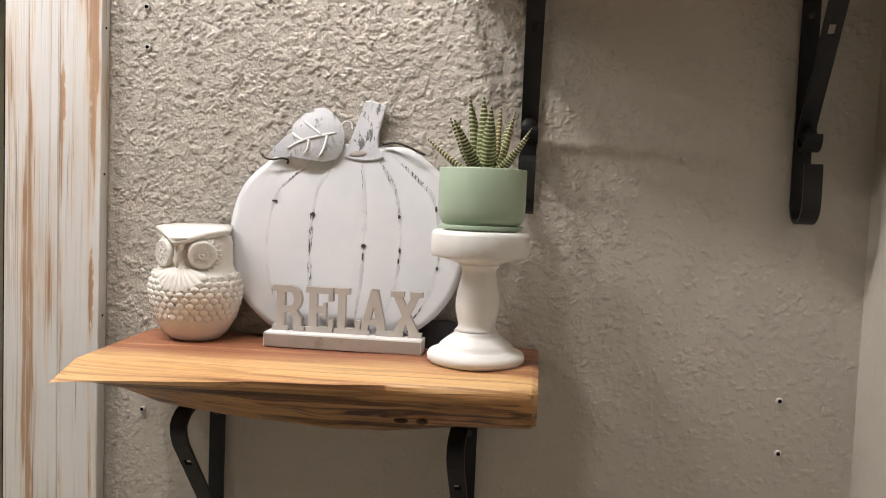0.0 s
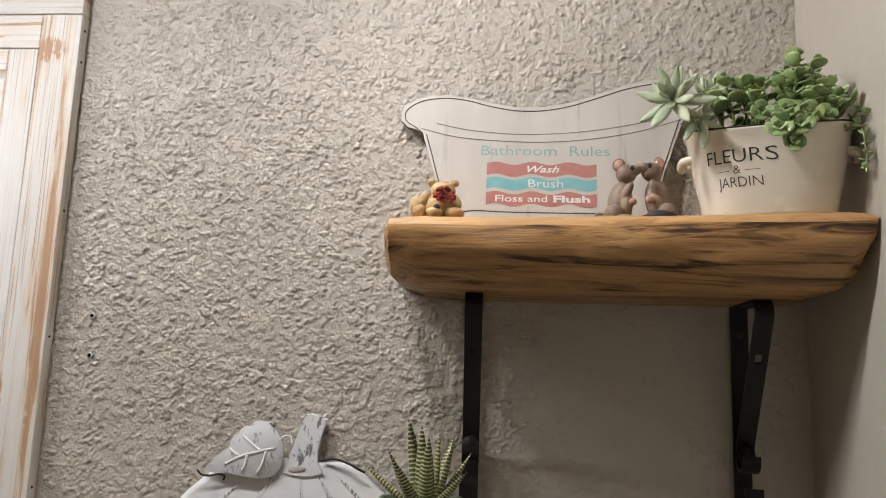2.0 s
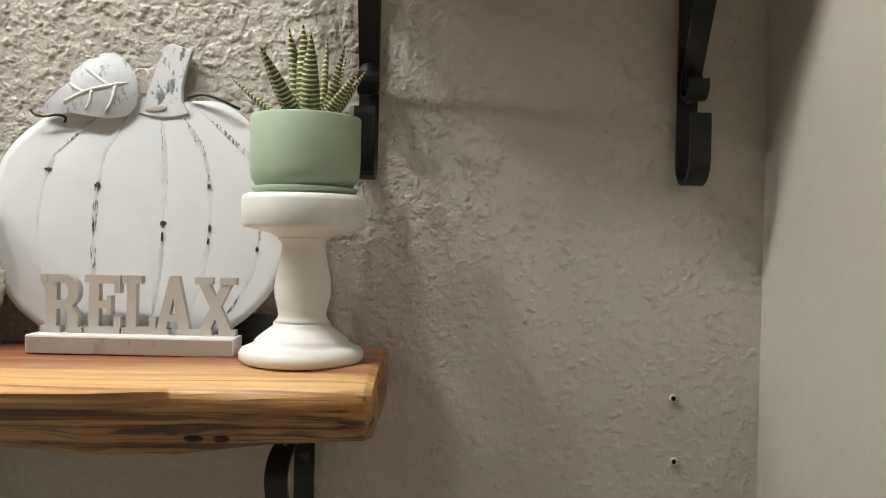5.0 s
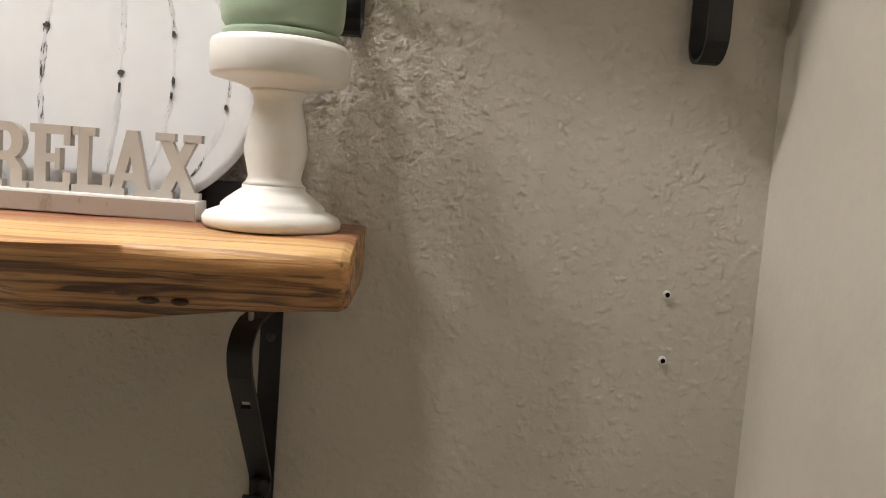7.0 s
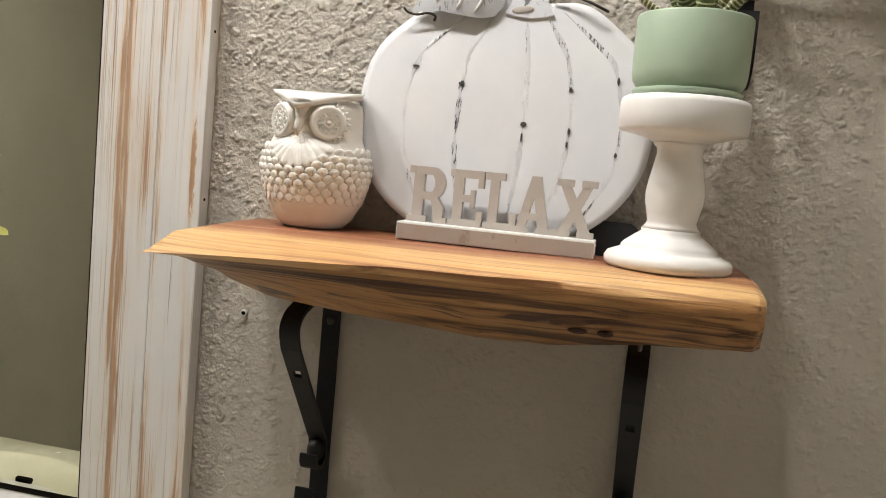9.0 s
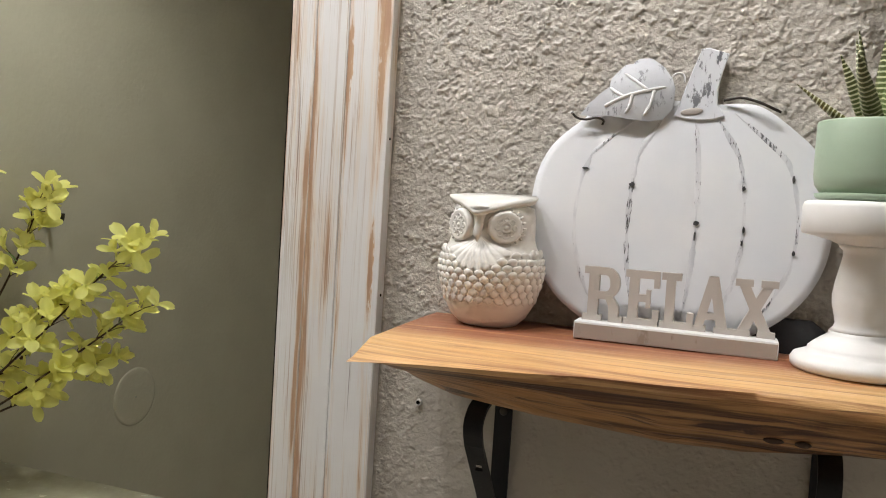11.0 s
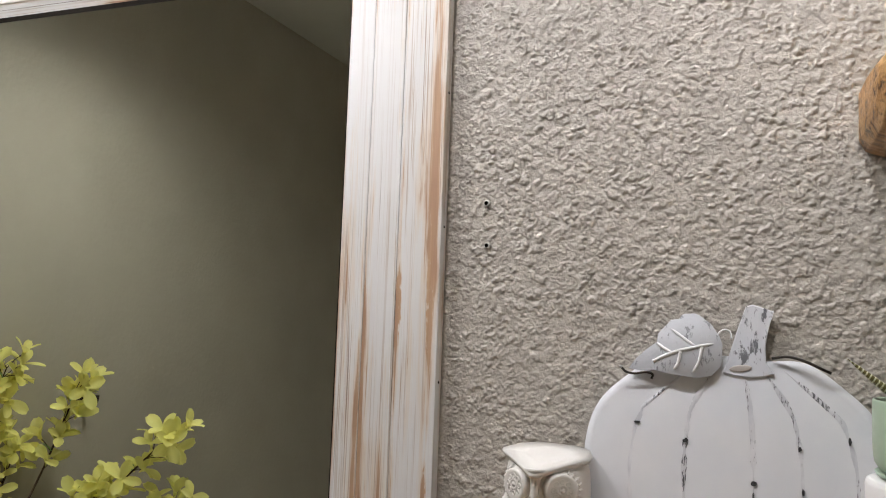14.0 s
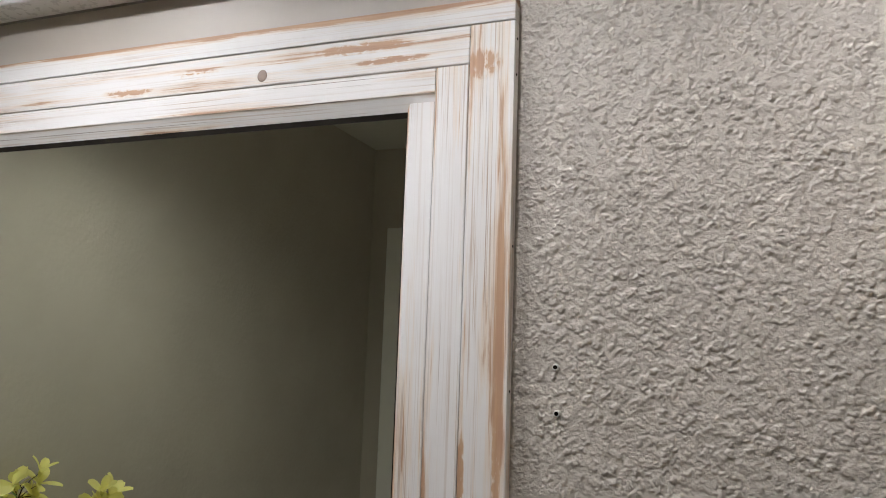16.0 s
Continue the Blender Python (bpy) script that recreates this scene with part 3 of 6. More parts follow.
structure("ceiling_added_hall", box(WEST_X - 0.12, EAST_X + 0.12, ADDED_HALL_Y - 0.1, SOUTH_Y - 0.12, CEIL_Z, CEIL_Z + 0.1), CEILING_PAINT, "white painted ceiling of an added unseen hall that soaks up light", "ceiling")
structure("floor_added_hall", box(WEST_X - 0.12, EAST_X + 0.12, ADDED_HALL_Y - 0.1, SOUTH_Y - 0.12, -0.1, -0.001), FLOOR_TILE, "beige floor of an added unseen hall that soaks up light", "floor")
structure("ceiling", box(WEST_X - 0.12, EAST_X + 0.12, SOUTH_Y - 0.12, WALL_Y + 0.12, CEIL_Z, CEIL_Z + 0.1), CEILING_PAINT, "white painted ceiling", "ceiling")
floor = structure("floor", box(WEST_X - 0.12, EAST_X + 0.12, SOUTH_Y - 0.12, WALL_Y + 0.12, -0.1, -0.004), GROUT, "beige tiled bathroom floor", "floor")


def door():
    """White casing in the opposite wall, seen in the mirror; the opening in it is added."""
    d = thing("door_1", "white painted flat casing round an opening added to dim the room", "doorway", (0, 0, 0), kind="structure")
    x0, x1, top = DOOR_X0, DOOR_X1, DOOR_TOP
    y = SOUTH_Y
    part("door_casing", box(x0 - 0.085, x0, y, y + 0.018, 0, top + 0.085, 0.004), TRIM_PAINT, d)
    part("door_casing", box(x1, x1 + 0.085, y, y + 0.018, 0, top + 0.085, 0.004), TRIM_PAINT, d)
    part("door_casing", box(x0, x1, y, y + 0.018, top, top + 0.085, 0.004), TRIM_PAINT, d)
    part("door_jamb", box(x0, x0 + 0.018, y - 0.12, y, 0, top, 0.002), TRIM_PAINT, d)
    part("door_jamb", box(x1 - 0.018, x1, y - 0.12, y, 0, top, 0.002), TRIM_PAINT, d)
    part("door_head", box(x0 + 0.018, x1 - 0.018, y - 0.12, y, top - 0.018, top, 0.002), TRIM_PAINT, d)


door()


# ---- the framed mirror ----
FRAME_OUT_X, FRAME_TOP, FRAME_LOW = -0.436, 2.172, 0.818
FRAME_Y = 1.081


def board(name, x0, x1, z0, z1, y_front, mat, parent, chamfer=None):
    """A frame board; chamfer: the side ('left', 'down', 'up', 'right') whose inner edge slopes back to the glass."""
    bm = box(x0, x1, y_front, WALL_Y - 0.0005, z0, z1, 0.0014, 2)
    if chamfer:
        slope = 0.024
        for v in bm.verts:
            if v.co.y < (y_front + WALL_Y) / 2:
                if chamfer == "down" and v.co.z < (z0 + z1) / 2:
                    v.co.z += slope + 0.0016 * math.sin(v.co.x * 31)
                if chamfer == "up" and v.co.z > (z0 + z1) / 2:
                    v.co.z -= slope
                if chamfer == "left" and v.co.x < (x0 + x1) / 2:
                    v.co.x += 0.010
                if chamfer == "right" and v.co.x > (x0 + x1) / 2:
                    v.co.x -= 0.010
    return part(name, bm, mat, parent)


def mirror():
    t = thing("wall_mirror", "large wall mirror in a rubbed white-washed pine frame", "mirror", (0, MIRROR_Y, 0.82))
    t.location = (0, 0, 0)
    o, w1, w2, w3 = FRAME_OUT_X, 0.057, 0.044, 0.044
    left = WEST_X + 0.004
    x1, x2, x3 = o - w1, o - w1 - w2, o - w1 - w2 - w3
    z_t1, z_t2, z_t3 = FRAME_TOP - 0.031, FRAME_TOP - 0.080, FRAME_TOP - 0.137
    z_b1, z_b2, z_b3 = FRAME_LOW + 0.031, FRAME_LOW + 0.080, FRAME_LOW + 0.137
    outer_v = whitewash("white_washed_pine_outer_stile", "z", ((o - 0.010, 0.012, 1.0), (x1 + 0.004, 0.006, 0.6)), 1.3, ((-0.472, 2.090, 0.024, 0.022), (-0.447, 1.62, 0.0055, 0.10), (-0.4465, 1.82, 0.005, 0.09), (-0.488, 1.60, 0.006, 0.06), (-0.446, 1.36, 0.005, 0.08)))
    mid_v = whitewash("white_washed_pine_middle_stile", "z", ((x2 + 0.002, 0.011, 0.9),), 4.1)
    in_v = whitewash("white_washed_pine_inner_stile", "z", ((x3 + 0.004, 0.010, 0.9), (x2 - 0.004, 0.006, 0.6)), 7.7)
    top_h = whitewash("white_washed_pine_top_rail", "x", ((FRAME_TOP, 0.014, 1.7),), 2.2)
    mid_h = whitewash("white_washed_pine_middle_rail", "x", ((z_t1 - 0.012, 0.020, 0.8), (z_t2 + 0.010, 0.014, 0.5)), 9.4, ((-0.64, 2.128, 0.075, 0.010), (-0.60, 2.108, 0.06, 0.006), (-1.02, 2.106, 0.05, 0.012), (-0.90, 2.118, 0.05, 0.008)))
    in_h = whitewash("white_washed_pine_inner_rail", "x", ((z_t3 + 0.026, 0.008, 0.6),), 5.5)
    y1, y2, y3 = FRAME_Y, FRAME_Y + 0.0012, FRAME_Y + 0.0022
    g = 0.0006
    board("top_rail", left, o, z_t1 + g, FRAME_TOP, y1 - 0.0006, top_h, t)
    board("middle_rail", left, x1 - g, z_t2 + g, z_t1 - g, y2, mid_h, t)
    board("inner_rail", left, x2 - g, z_t3, z_t2 - g, y3, in_h, t, "down")
    board("outer_stile", x1 + g, o, z_b1 + g, z_t1 - g, y1, outer_v, t)
    board("middle_stile", x2 + g, x1 - g, z_b2 + g, z_t2 - g, y2, mid_v, t)
    board("inner_stile", x3, x2 - g, z_b3 + 0.001, z_t3 + 0.014, y3 + 0.0006, in_v, t, "left")
    board("bottom_rail", left, o, FRAME_LOW, z_b1 - g, y1 - 0.0006, top_h, t)
    board("middle_rail", left, x1 - g, z_b1 + g, z_b2 - g, y2, mid_h, t)
    board("inner_rail", left, x2 - g, z_b2 + g, z_b3, y3, in_h, t, "up")
    part("outer_stile", box(left, left + w1, y1, WALL_Y - 0.0005, z_b1 + g, z_t1 - g, 0.0014), outer_v, t)
    # black panel behind the glass draws the shade in the gap round it
    part("gap_shade", box(left + w1, x3 + 0.004, MIRROR_Y + 0.001, WALL_Y - 0.001, z_b3 - 0.006, z_t3 + 0.006), DARK, t, "dark shadow gap round the glass")
    part("glass", box(left + w1 + 0.003, x3 + 0.003, MIRROR_Y, MIRROR_Y + 0.0008, z_b3 + 0.002, z_t3 - 0.0025), MIRROR, t, "silvered mirror glass")
    # round knot and end-grain knot in the rails
    for x, z, r in ((-0.790, 2.106, 0.0085), (-0.804, 2.160, 0.005)):
        v, f = lathe_data([(0.0, 0.0006), (r * 0.5, 0.0007), (r * 0.8, 0.0004), (r, -0.0006)], 18, (1, 1.1))
        child("knot", raw_mesh("knot", moved(v, pose(x, y2 - 0.0001, z, 90)), f, FUR_BROWN), t, "dark round knot")
    # nail heads along the outer edge
    for z in (1.868, 1.702, 1.515, 1.33, 2.075, 2.12):
        v, f = lathe_data([(0.0, 0.0005), (0.0016, 0.0005), (0.0021, -0.0004)], 10)
        child("nail_head", raw_mesh("nail_head", moved(v, pose(o, 1.0905, z, 0, 90)), f, DARK), t, "dark nail head")
    return t


mirror()


# ---- vanity light over the mirror ----
def vanity_light():
    t = thing("vanity_light", "white vanity light bar with lit bulbs under bell shades", "wall lamp", (0, 0, 0))
    x0, x1 = -1.36, 0.01
    part("housing", box(x0, x1, 1.046, WALL_Y, 2.252, 2.361, 0.004, 3), FIXTURE_WHITE, t)
    part("caulk_bead", box(x0, x1, WALL_Y - 0.004, WALL_Y - 0.0005, 2.2495, 2.2525, 0.001), GROUT, t, "rough dark caulk line")
    for x, turn in zip(BULB_PLACES, HEAD_TURNS):
        head = pose(x, BULB_Y, BULB_Z, 0, -turn, 0)
        pts = smooth_path([(x, 1.046, 2.29), (x, 0.98, 2.34), (x, 0.86, 2.47), tuple(head @ Vector((0, 0.05, 0.11))), tuple(head @ Vector((0, 0, 0.085)))], 5)
        v, f = tube_data(pts, 0.008, 10)
        arm = child("arm", raw_mesh("arm", v, f, FIXTURE_WHITE), t)
        v, f = lathe_data([(0.0, 0.030), (0.014, 0.030), (0.018, 0.045), (0.020, 0.085), (0.0, 0.085)], 20)
        child("socket", raw_mesh("socket", moved(v, head), f, FIXTURE_WHITE), arm)
        v, f = lathe_data([(0.019, 0.062), (0.040, 0.050), (0.062, 0.015), (0.078, -0.047), (0.080, -0.048), (0.065, 0.016), (0.043, 0.053), (0.019, 0.066)], 36)
        child("shade", raw_mesh("shade", moved(v, head), f[:-2], FIXTURE_WHITE), t, "white bell shade on a swivel head")
        v, f = ball((x, BULB_Y, BULB_Z), (0.031, 0.031, 0.033), segs=16, rings=10)
        child("globe_bulb", raw_mesh("globe_bulb", v, f, BULB), t, "glowing frosted globe bulb")


vanity_light()


# ---- vanity, basin, and what is seen in the mirror ----
def vanity():
    c = thing("vanity_cabinet", "white painted vanity cabinet with two doors", "cabinet", (0, 0, 0))
    x0, x1, y0, top = WEST_X + 0.003, -0.46, 0.60, 0.745
    part("body", box(x0, x1, y0 + 0.02, WALL_Y - 0.002, 0.0, top, 0.002), VANITY_WOOD, c)
    for xa, xb in ((x0 + 0.03, (x0 + x1) / 2 - 0.005), ((x0 + x1) / 2 + 0.005, x1 - 0.03)):
        d = part("door", box(xa, xb, y0, y0 + 0.02, 0.12, top - 0.03, 0.004), VANITY_WOOD, c)
        v, f = ball(((xa + xb) / 2, y0 - 0.012, 0.60), (0.013, 0.013, 0.013), segs=14, rings=8)
        child("knob", raw_mesh("knob", v, f, STEEL), d, "round steel knob")
    # counter with a moulded oval basin
    t = thing("bathroom_sink", "cream cultured-marble sink with a moulded oval basin on the vanity", "sink", (0, 0, 0))
    cx, cy, zt = -1.00, 0.825, 0.78
    outer = (x0, x1 + 0.015, 0.574, WALL_Y - 0.002)
    n = 72
    rings = []
    edge = []
    for k in range(n):
        a = 2 * math.pi * k / n
        dx, dy = math.cos(a), math.sin(a)
        s = min((outer[1] - cx) / dx if dx > 1e-9 else 1e9, (outer[0] - cx) / dx if dx < -1e-9 else 1e9,
                (outer[3] - cy) / dy if dy > 1e-9 else 1e9, (outer[2] - cy) / dy if dy < -1e-9 else 1e9)
        edge.append((cx + dx * s, cy + dy * s))
    for q in ((outer[0], outer[2]), (outer[1], outer[2]), (outer[1], outer[3]), (outer[0], outer[3])):
        j = min(range(n), key=lambda i: (edge[i][0] - q[0]) ** 2 + (edge[i][1] - q[1]) ** 2)
        edge[j] = q
    rings.append([(x, y, zt - 0.034) for x, y in edge])
    rings.append([(x, y, zt) for x, y in edge])
    for a, b, z in ((0.250, 0.205, zt), (0.243, 0.198, zt + 0.003), (0.232, 0.187, zt + 0.003), (0.222, 0.176, zt - 0.003), (0.208, 0.162, zt - 0.02), (0.19, 0.146, zt - 0.06), (0.15, 0.112, zt - 0.105), (0.08, 0.06, zt - 0.128), (0.022, 0.022, zt - 0.132)):
        rings.append([(cx + a * math.cos(2 * math.pi * k / n), cy + b * math.sin(2 * math.pi * k / n), z) for k in range(n)])
    verts = [v for r in rings for v in r]
    faces = []
    for j in range(len(rings) - 1):
        for k in range(n):
            a, b = j * n + k, j * n + (k + 1) % n
            faces.append((a, b, b + n, a + n))
    faces.append(tuple((len(rings) - 1) * n + k for k in range(n)))
    child("basin", raw_mesh("basin", verts, faces, COUNTER), t)
    part("backsplash", box(x0, x1 + 0.015, WALL_Y - 0.016, WALL_Y - 0.002, zt, FRAME_LOW - 0.004, 0.003), COUNTER, t)
    part("overflow_slot", box(-1.018, -0.982, 0.658, 0.6725, 0.741, 0.754, 0.005, 3), DARK, t, "dark overflow slot")
    v, f = lathe_data([(0.0, 0.004), (0.018, 0.004), (0.021, 0.0), (0.021, -0.004)], 24)
    child("drain", raw_mesh("drain", moved(v, pose(cx, cy, zt - 0.131)), f, STEEL), t, "chrome drain")


vanity()


def wall_disc():
    v, f = lathe_data([(0.0, 0.004), (0.070, 0.004), (0.079, 0.0035), (0.0845, 0.0015), (0.085, -0.001)], 48)
    t = tagged(new("wall_plate", raw_mesh("wall_plate", moved(v, pose(WEST_X, 0.11, 0.835, 0, 90)), f, PAINT_SMOOTH)), "round painted-over blank cover plate on the wall", "cover plate")
    v, f = ball((WEST_X + 0.0045, 0.11, 0.835), (0.001, 0.004, 0.003), segs=10, rings=6)
    child("screw", raw_mesh("screw", v, f, STEEL), t)


wall_disc()


def wall_hook():
    t = thing("wall_hook", "small dark bronze robe hook on the wall", "hook", (0, 0, 0))
    y, z = 0.445, 1.352
    v, f = lathe_data([(0.0, 0.012), (0.012, 0.012), (0.019, 0.007), (0.022, 0.0)], 24)
    child("base", raw_mesh("base", moved(v, pose(WEST_X, y, z, 0, 90)), f, PEWTER), t)
    pts = smooth_path([(WEST_X + 0.01, y, z), (WEST_X + 0.03, y, z - 0.012), (WEST_X + 0.045, y, z - 0.004), (WEST_X + 0.048, y, z + 0.012)])
    v, f = tube_data(pts, 0.005, 10)
    child("hook_arm", raw_mesh("hook_arm", v, f, PEWTER), t)


wall_hook()


# ---- brackets ----
def strap(path, width, thick, x, hole=None):
    """A flat iron strap bent along path (y, z); hole: (from, to) shares of the length that are cut open in the middle."""
    p = [Vector((0, *q)) for q in path]
    norms = []
    for k in range(len(p)):
        d = (p[min(k + 1, len(p) - 1)] - p[max(k - 1, 0)]).normalized()
        norms.append(Vector((0, -d.z, d.y)))
    length = [0.0]
    for k in range(1, len(p)):
        length.append(length[-1] + (p[k] - p[k - 1]).length)

    def ribbon(x0, x1, ks):
        verts, faces = [], []
        for k in ks:
            for xx, s in ((x0, -0.5), (x1, -0.5), (x1, 0.5), (x0, 0.5)):
                q = p[k] + norms[k] * (s * thick)
                verts.append((x + xx, q.y, q.z))
        for k in range(len(ks) - 1):
            for j in range(4):
                a, b = k * 4 + j, k * 4 + (j + 1) % 4
                faces.append((a, b, b + 4, a + 4))
        faces.append((3, 2, 1, 0))
        e = (len(ks) - 1) * 4
        faces.append((e, e + 1, e + 2, e + 3))
        return verts, faces, 0
    h = width / 2
    ks = list(range(len(p)))
    if not hole:
        return joined([ribbon(-h, h, ks)])[:2]
    a = min(ks, key=lambda k: abs(length[k] / length[-1] - hole[0]))
    b = min(ks, key=lambda k: abs(length[k] / length[-1] - hole[1]))
    return joined([ribbon(-h, h, ks[:a + 1]), ribbon(-h, -h * 0.42, ks[a:b + 1]), ribbon(h * 0.42, h, ks[a:b + 1]), ribbon(-h, h, ks[b:])])[:2]


def arc(cy, cz, r, a0, a1, n=8):
    return [(cy + r * math.cos(radians(a0 + (a1 - a0) * k / n)), cz + r * math.sin(radians(a0 + (a1 - a0) * k / n))) for k in range(n + 1)]


def line(p, q, n):
    return [(p[0] + (q[0] - p[0]) * k / n, p[1] + (q[1] - p[1]) * k / n) for k in range(n)]


def bracket(x, top, lean, screws, where, droop=False):
    t = thing("shelf_bracket", where, "bracket", (x, WALL_Y, top - 0.28), "shelf brackets")
    y0 = -0.0046
    zt = 0.28
    wall = line((y0, zt - 0.002), (y0, 0.028), 14) + arc(y0 - 0.022, 0.026, 0.022, 0, -180, 12) + line((y0 - 0.044, 0.028), (y0 - 0.043, 0.070), 6)[1:] + [(y0 - 0.042, 0.070)]
    v, f = strap(wall, 0.020, 0.004, 0)
    child("wall_strap", raw_mesh("wall_strap", v, f, IRON, False), t)
    reach = -0.100
    if droop:
        bend = smooth_path([(0, y0 - 0.078, zt - 0.005), (0, y0 - 0.098, zt - 0.011), (0, y0 - 0.109, zt - 0.021), (0, y0 - 0.110, zt - 0.032), (0, y0 - 0.104, zt - 0.047)], 5)
        brace = line((y0 - 0.003, zt - 0.003), (y0 - 0.078, zt - 0.005), 6) + [(q.y, q.z) for q in bend]
    else:
        brace = line((y0 - 0.003, zt - 0.002), (reach + 0.016, zt - 0.002), 6) + arc(reach + 0.016, zt - 0.018, 0.016, 90, 195, 9)
    brace += line(brace[-1], (y0 - 0.010, 0.112), 30)[1:] + arc(y0 - 0.022, 0.100, 0.013, 20, -200, 12)
    v, f = strap(brace, 0.020, 0.0042, 0, (0.485, 0.517) if droop else (0.455, 0.485))
    b = child("brace", raw_mesh("brace", v, f, IRON, False), t)
    b.rotation_euler = (0, 0, radians(lean))
    v, f = ball((0, y0 - 0.018, 0.104), (0.010, 0.009, 0.013), segs=12, rings=8)
    child("rivet", raw_mesh("rivet", v, f, IRON), t, "round black rivet")
    for z in screws:
        v, f = lathe_data([(0.0, 0.0018), (0.0025, 0.0017), (0.0045, 0.0004), (0.0048, -0.001)], 14)
        child("screw", raw_mesh("screw", moved(v, pose(0, y0 - 0.002, z, 90)), f, PEWTER), t, "dull screw head")
    return t


# ---- live-edge shelves ----
def slab(name, stations, back_y, mats, label, seed, pale):
    """A live-edge slab. Stations along x: x, front top y, front top z, nose y, nose z, front bottom y, bottom z, back top z."""
    rng = random.Random(seed)
    verts, faces, index = [], [], []
    sub = []
    for k in range(len(stations) - 1):
        m = 16
        for j in range(m):
            t = j / m
            s = [a + (b - a) * t for a, b in zip(stations[k], stations[k + 1])]
            sub.append(s)
    sub.append(list(stations[-1]))
    for k, (x, fy, fz, ny, nz, by, bz, tz) in enumerate(sub):
        w = lambda q, a: a * (noise.noise((x * 14 + q * 3.1, q * 7.7 + seed, 0.3)) + 0.25 * noise.noise((x * 45, q * 3.3 + seed, 1.3)))
        ring = [(x, back_y, tz), (x, back_y - 0.06, tz - (tz - fz) * 0.04 + w(9, 0.0003)), (x, fy + 0.05, fz + (tz - fz) * 0.72 + w(10, 0.0006)), (x, fy + 0.012, fz + w(1, 0.0008)),
                (x, fy + w(2, 0.0012), fz - 0.003)]
        for q in range(1, 8):
            t = q / 8
            yy = (1 - t) ** 2 * fy + 2 * t * (1 - t) * ny + t * t * by
            zz = (1 - t) ** 2 * (fz - 0.003) + 2 * t * (1 - t) * nz + t * t * bz
            ring.append((x, yy + w(q * 2.3, 0.006) * min(1, (q - 0.6) / 3), zz + w(q * 1.7 + 5, 0.0015)))
        ring += [(x, by + w(4, 0.003), bz), (x, (by + back_y) / 2, bz - 0.001), (x, back_y, bz)]
        verts += ring
    r = 15
    for k in range(len(sub) - 1):
        for j in range(r):
            a, b = k * r + j, k * r + (j + 1) % r
            faces.append((a, a + r, b + r, b))
            index.append(0 if j < pale else 1)
    faces.append(tuple(range(r)))
    index.append(1)
    e = (len(sub) - 1) * r
    faces.append(tuple(e + j for j in range(r))[::-1])
    index.append(1)
    ob = tagged(new(name, raw_mesh(name, verts, faces, mats, True, index)), label, "shelf", "live-edge shelves")
    md = ob.modifiers.new("edges", "EDGE_SPLIT")
    md.split_angle = radians(75)
    return ob


B = WALL_Y - 0.0025
lower_shelf = slab("shelf", [
    (-0.366, 0.866, 1.299, 0.93, 1.292, 1.00, 1.276, 1.3162),
    (-0.345, 0.872, 1.300, 0.93, 1.286, 0.985, 1.263, 1.3162),
    (-0.300, 0.880, 1.302, 0.925, 1.280, 0.975, 1.253, 1.3172),
    (-0.210, 0.888, 1.305, 0.915, 1.277, 0.955, 1.250, 1.3172),
    (-0.160, 0.897, 1.307, 0.908, 1.275, 0.95, 1.249, 1.3172),
    (-0.090, 0.901, 1.308, 0.905, 1.273, 0.945, 1.246, 1.3172),
    (-0.030, 0.906, 1.310, 0.905, 1.275, 0.945, 1.248, 1.3182),
    (0.050, 0.911, 1.312, 0.900, 1.285, 0.935, 1.261, 1.3182),
    (0.105, 0.914, 1.313, 0.905, 1.290, 0.925, 1.266, 1.3192),
    (0.128, 0.917, 1.313, 0.910, 1.291, 0.924, 1.268, 1.3192),
    (0.134, 0.922, 1.311, 0.915, 1.292, 0.927, 1.271, 1.3180),
], B, [CEDAR_TOP, CEDAR_EDGE], "thick live-edge cedar shelf, reddish top and honey front edge", 3, 5)
upper_shelf = slab("shelf", [
    (0.014, 0.962, 1.832, 0.956, 1.815, 0.990, 1.790, 1.838),
    (0.020, 0.948, 1.838, 0.936, 1.810, 0.985, 1.778, 1.842),
    (0.050, 0.944, 1.840, 0.930, 1.805, 0.980, 1.767, 1.842),
    (0.120, 0.943, 1.840, 0.925, 1.800, 0.975, 1.764, 1.842),
    (0.200, 0.936, 1.840, 0.915, 1.800, 0.965, 1.763, 1.842),
    (0.280, 0.926, 1.840, 0.905, 1.800, 0.955, 1.763, 1.842),
    (0.380, 0.912, 1.841, 0.892, 1.802, 0.940, 1.764, 1.842),
    (0.460, 0.902, 1.842, 0.885, 1.803, 0.935, 1.764, 1.843),
    (0.486, 0.898, 1.842, 0.884, 1.806, 0.935, 1.768, 1.843),
    (0.500, 0.897, 1.841, 0.886, 1.812, 0.932, 1.781, 1.843),
    (0.509, 0.896, 1.839, 0.890, 1.822, 0.925, 1.803, 1.842),
], B, [CEDAR_TOP_PALE, CEDAR_EDGE_BROWN], "thick brown live-edge cedar shelf with a pale top edge", 8, 5)

for x, z, sx in ((-0.006, 1.268, 0.010), (0.016, 1.268, 0.008), (0.122, 1.285, 0.007)):
    v, f = ball((0, 0, 0), (sx * 0.8, 0.003, 0.0026), segs=12, rings=8)
    k = child("knot", raw_mesh("knot", v, f, BARK), lower_shelf, "dark hollow knot")
    k.location = (x, 0.9185 if x > 0.1 else 0.919, z)

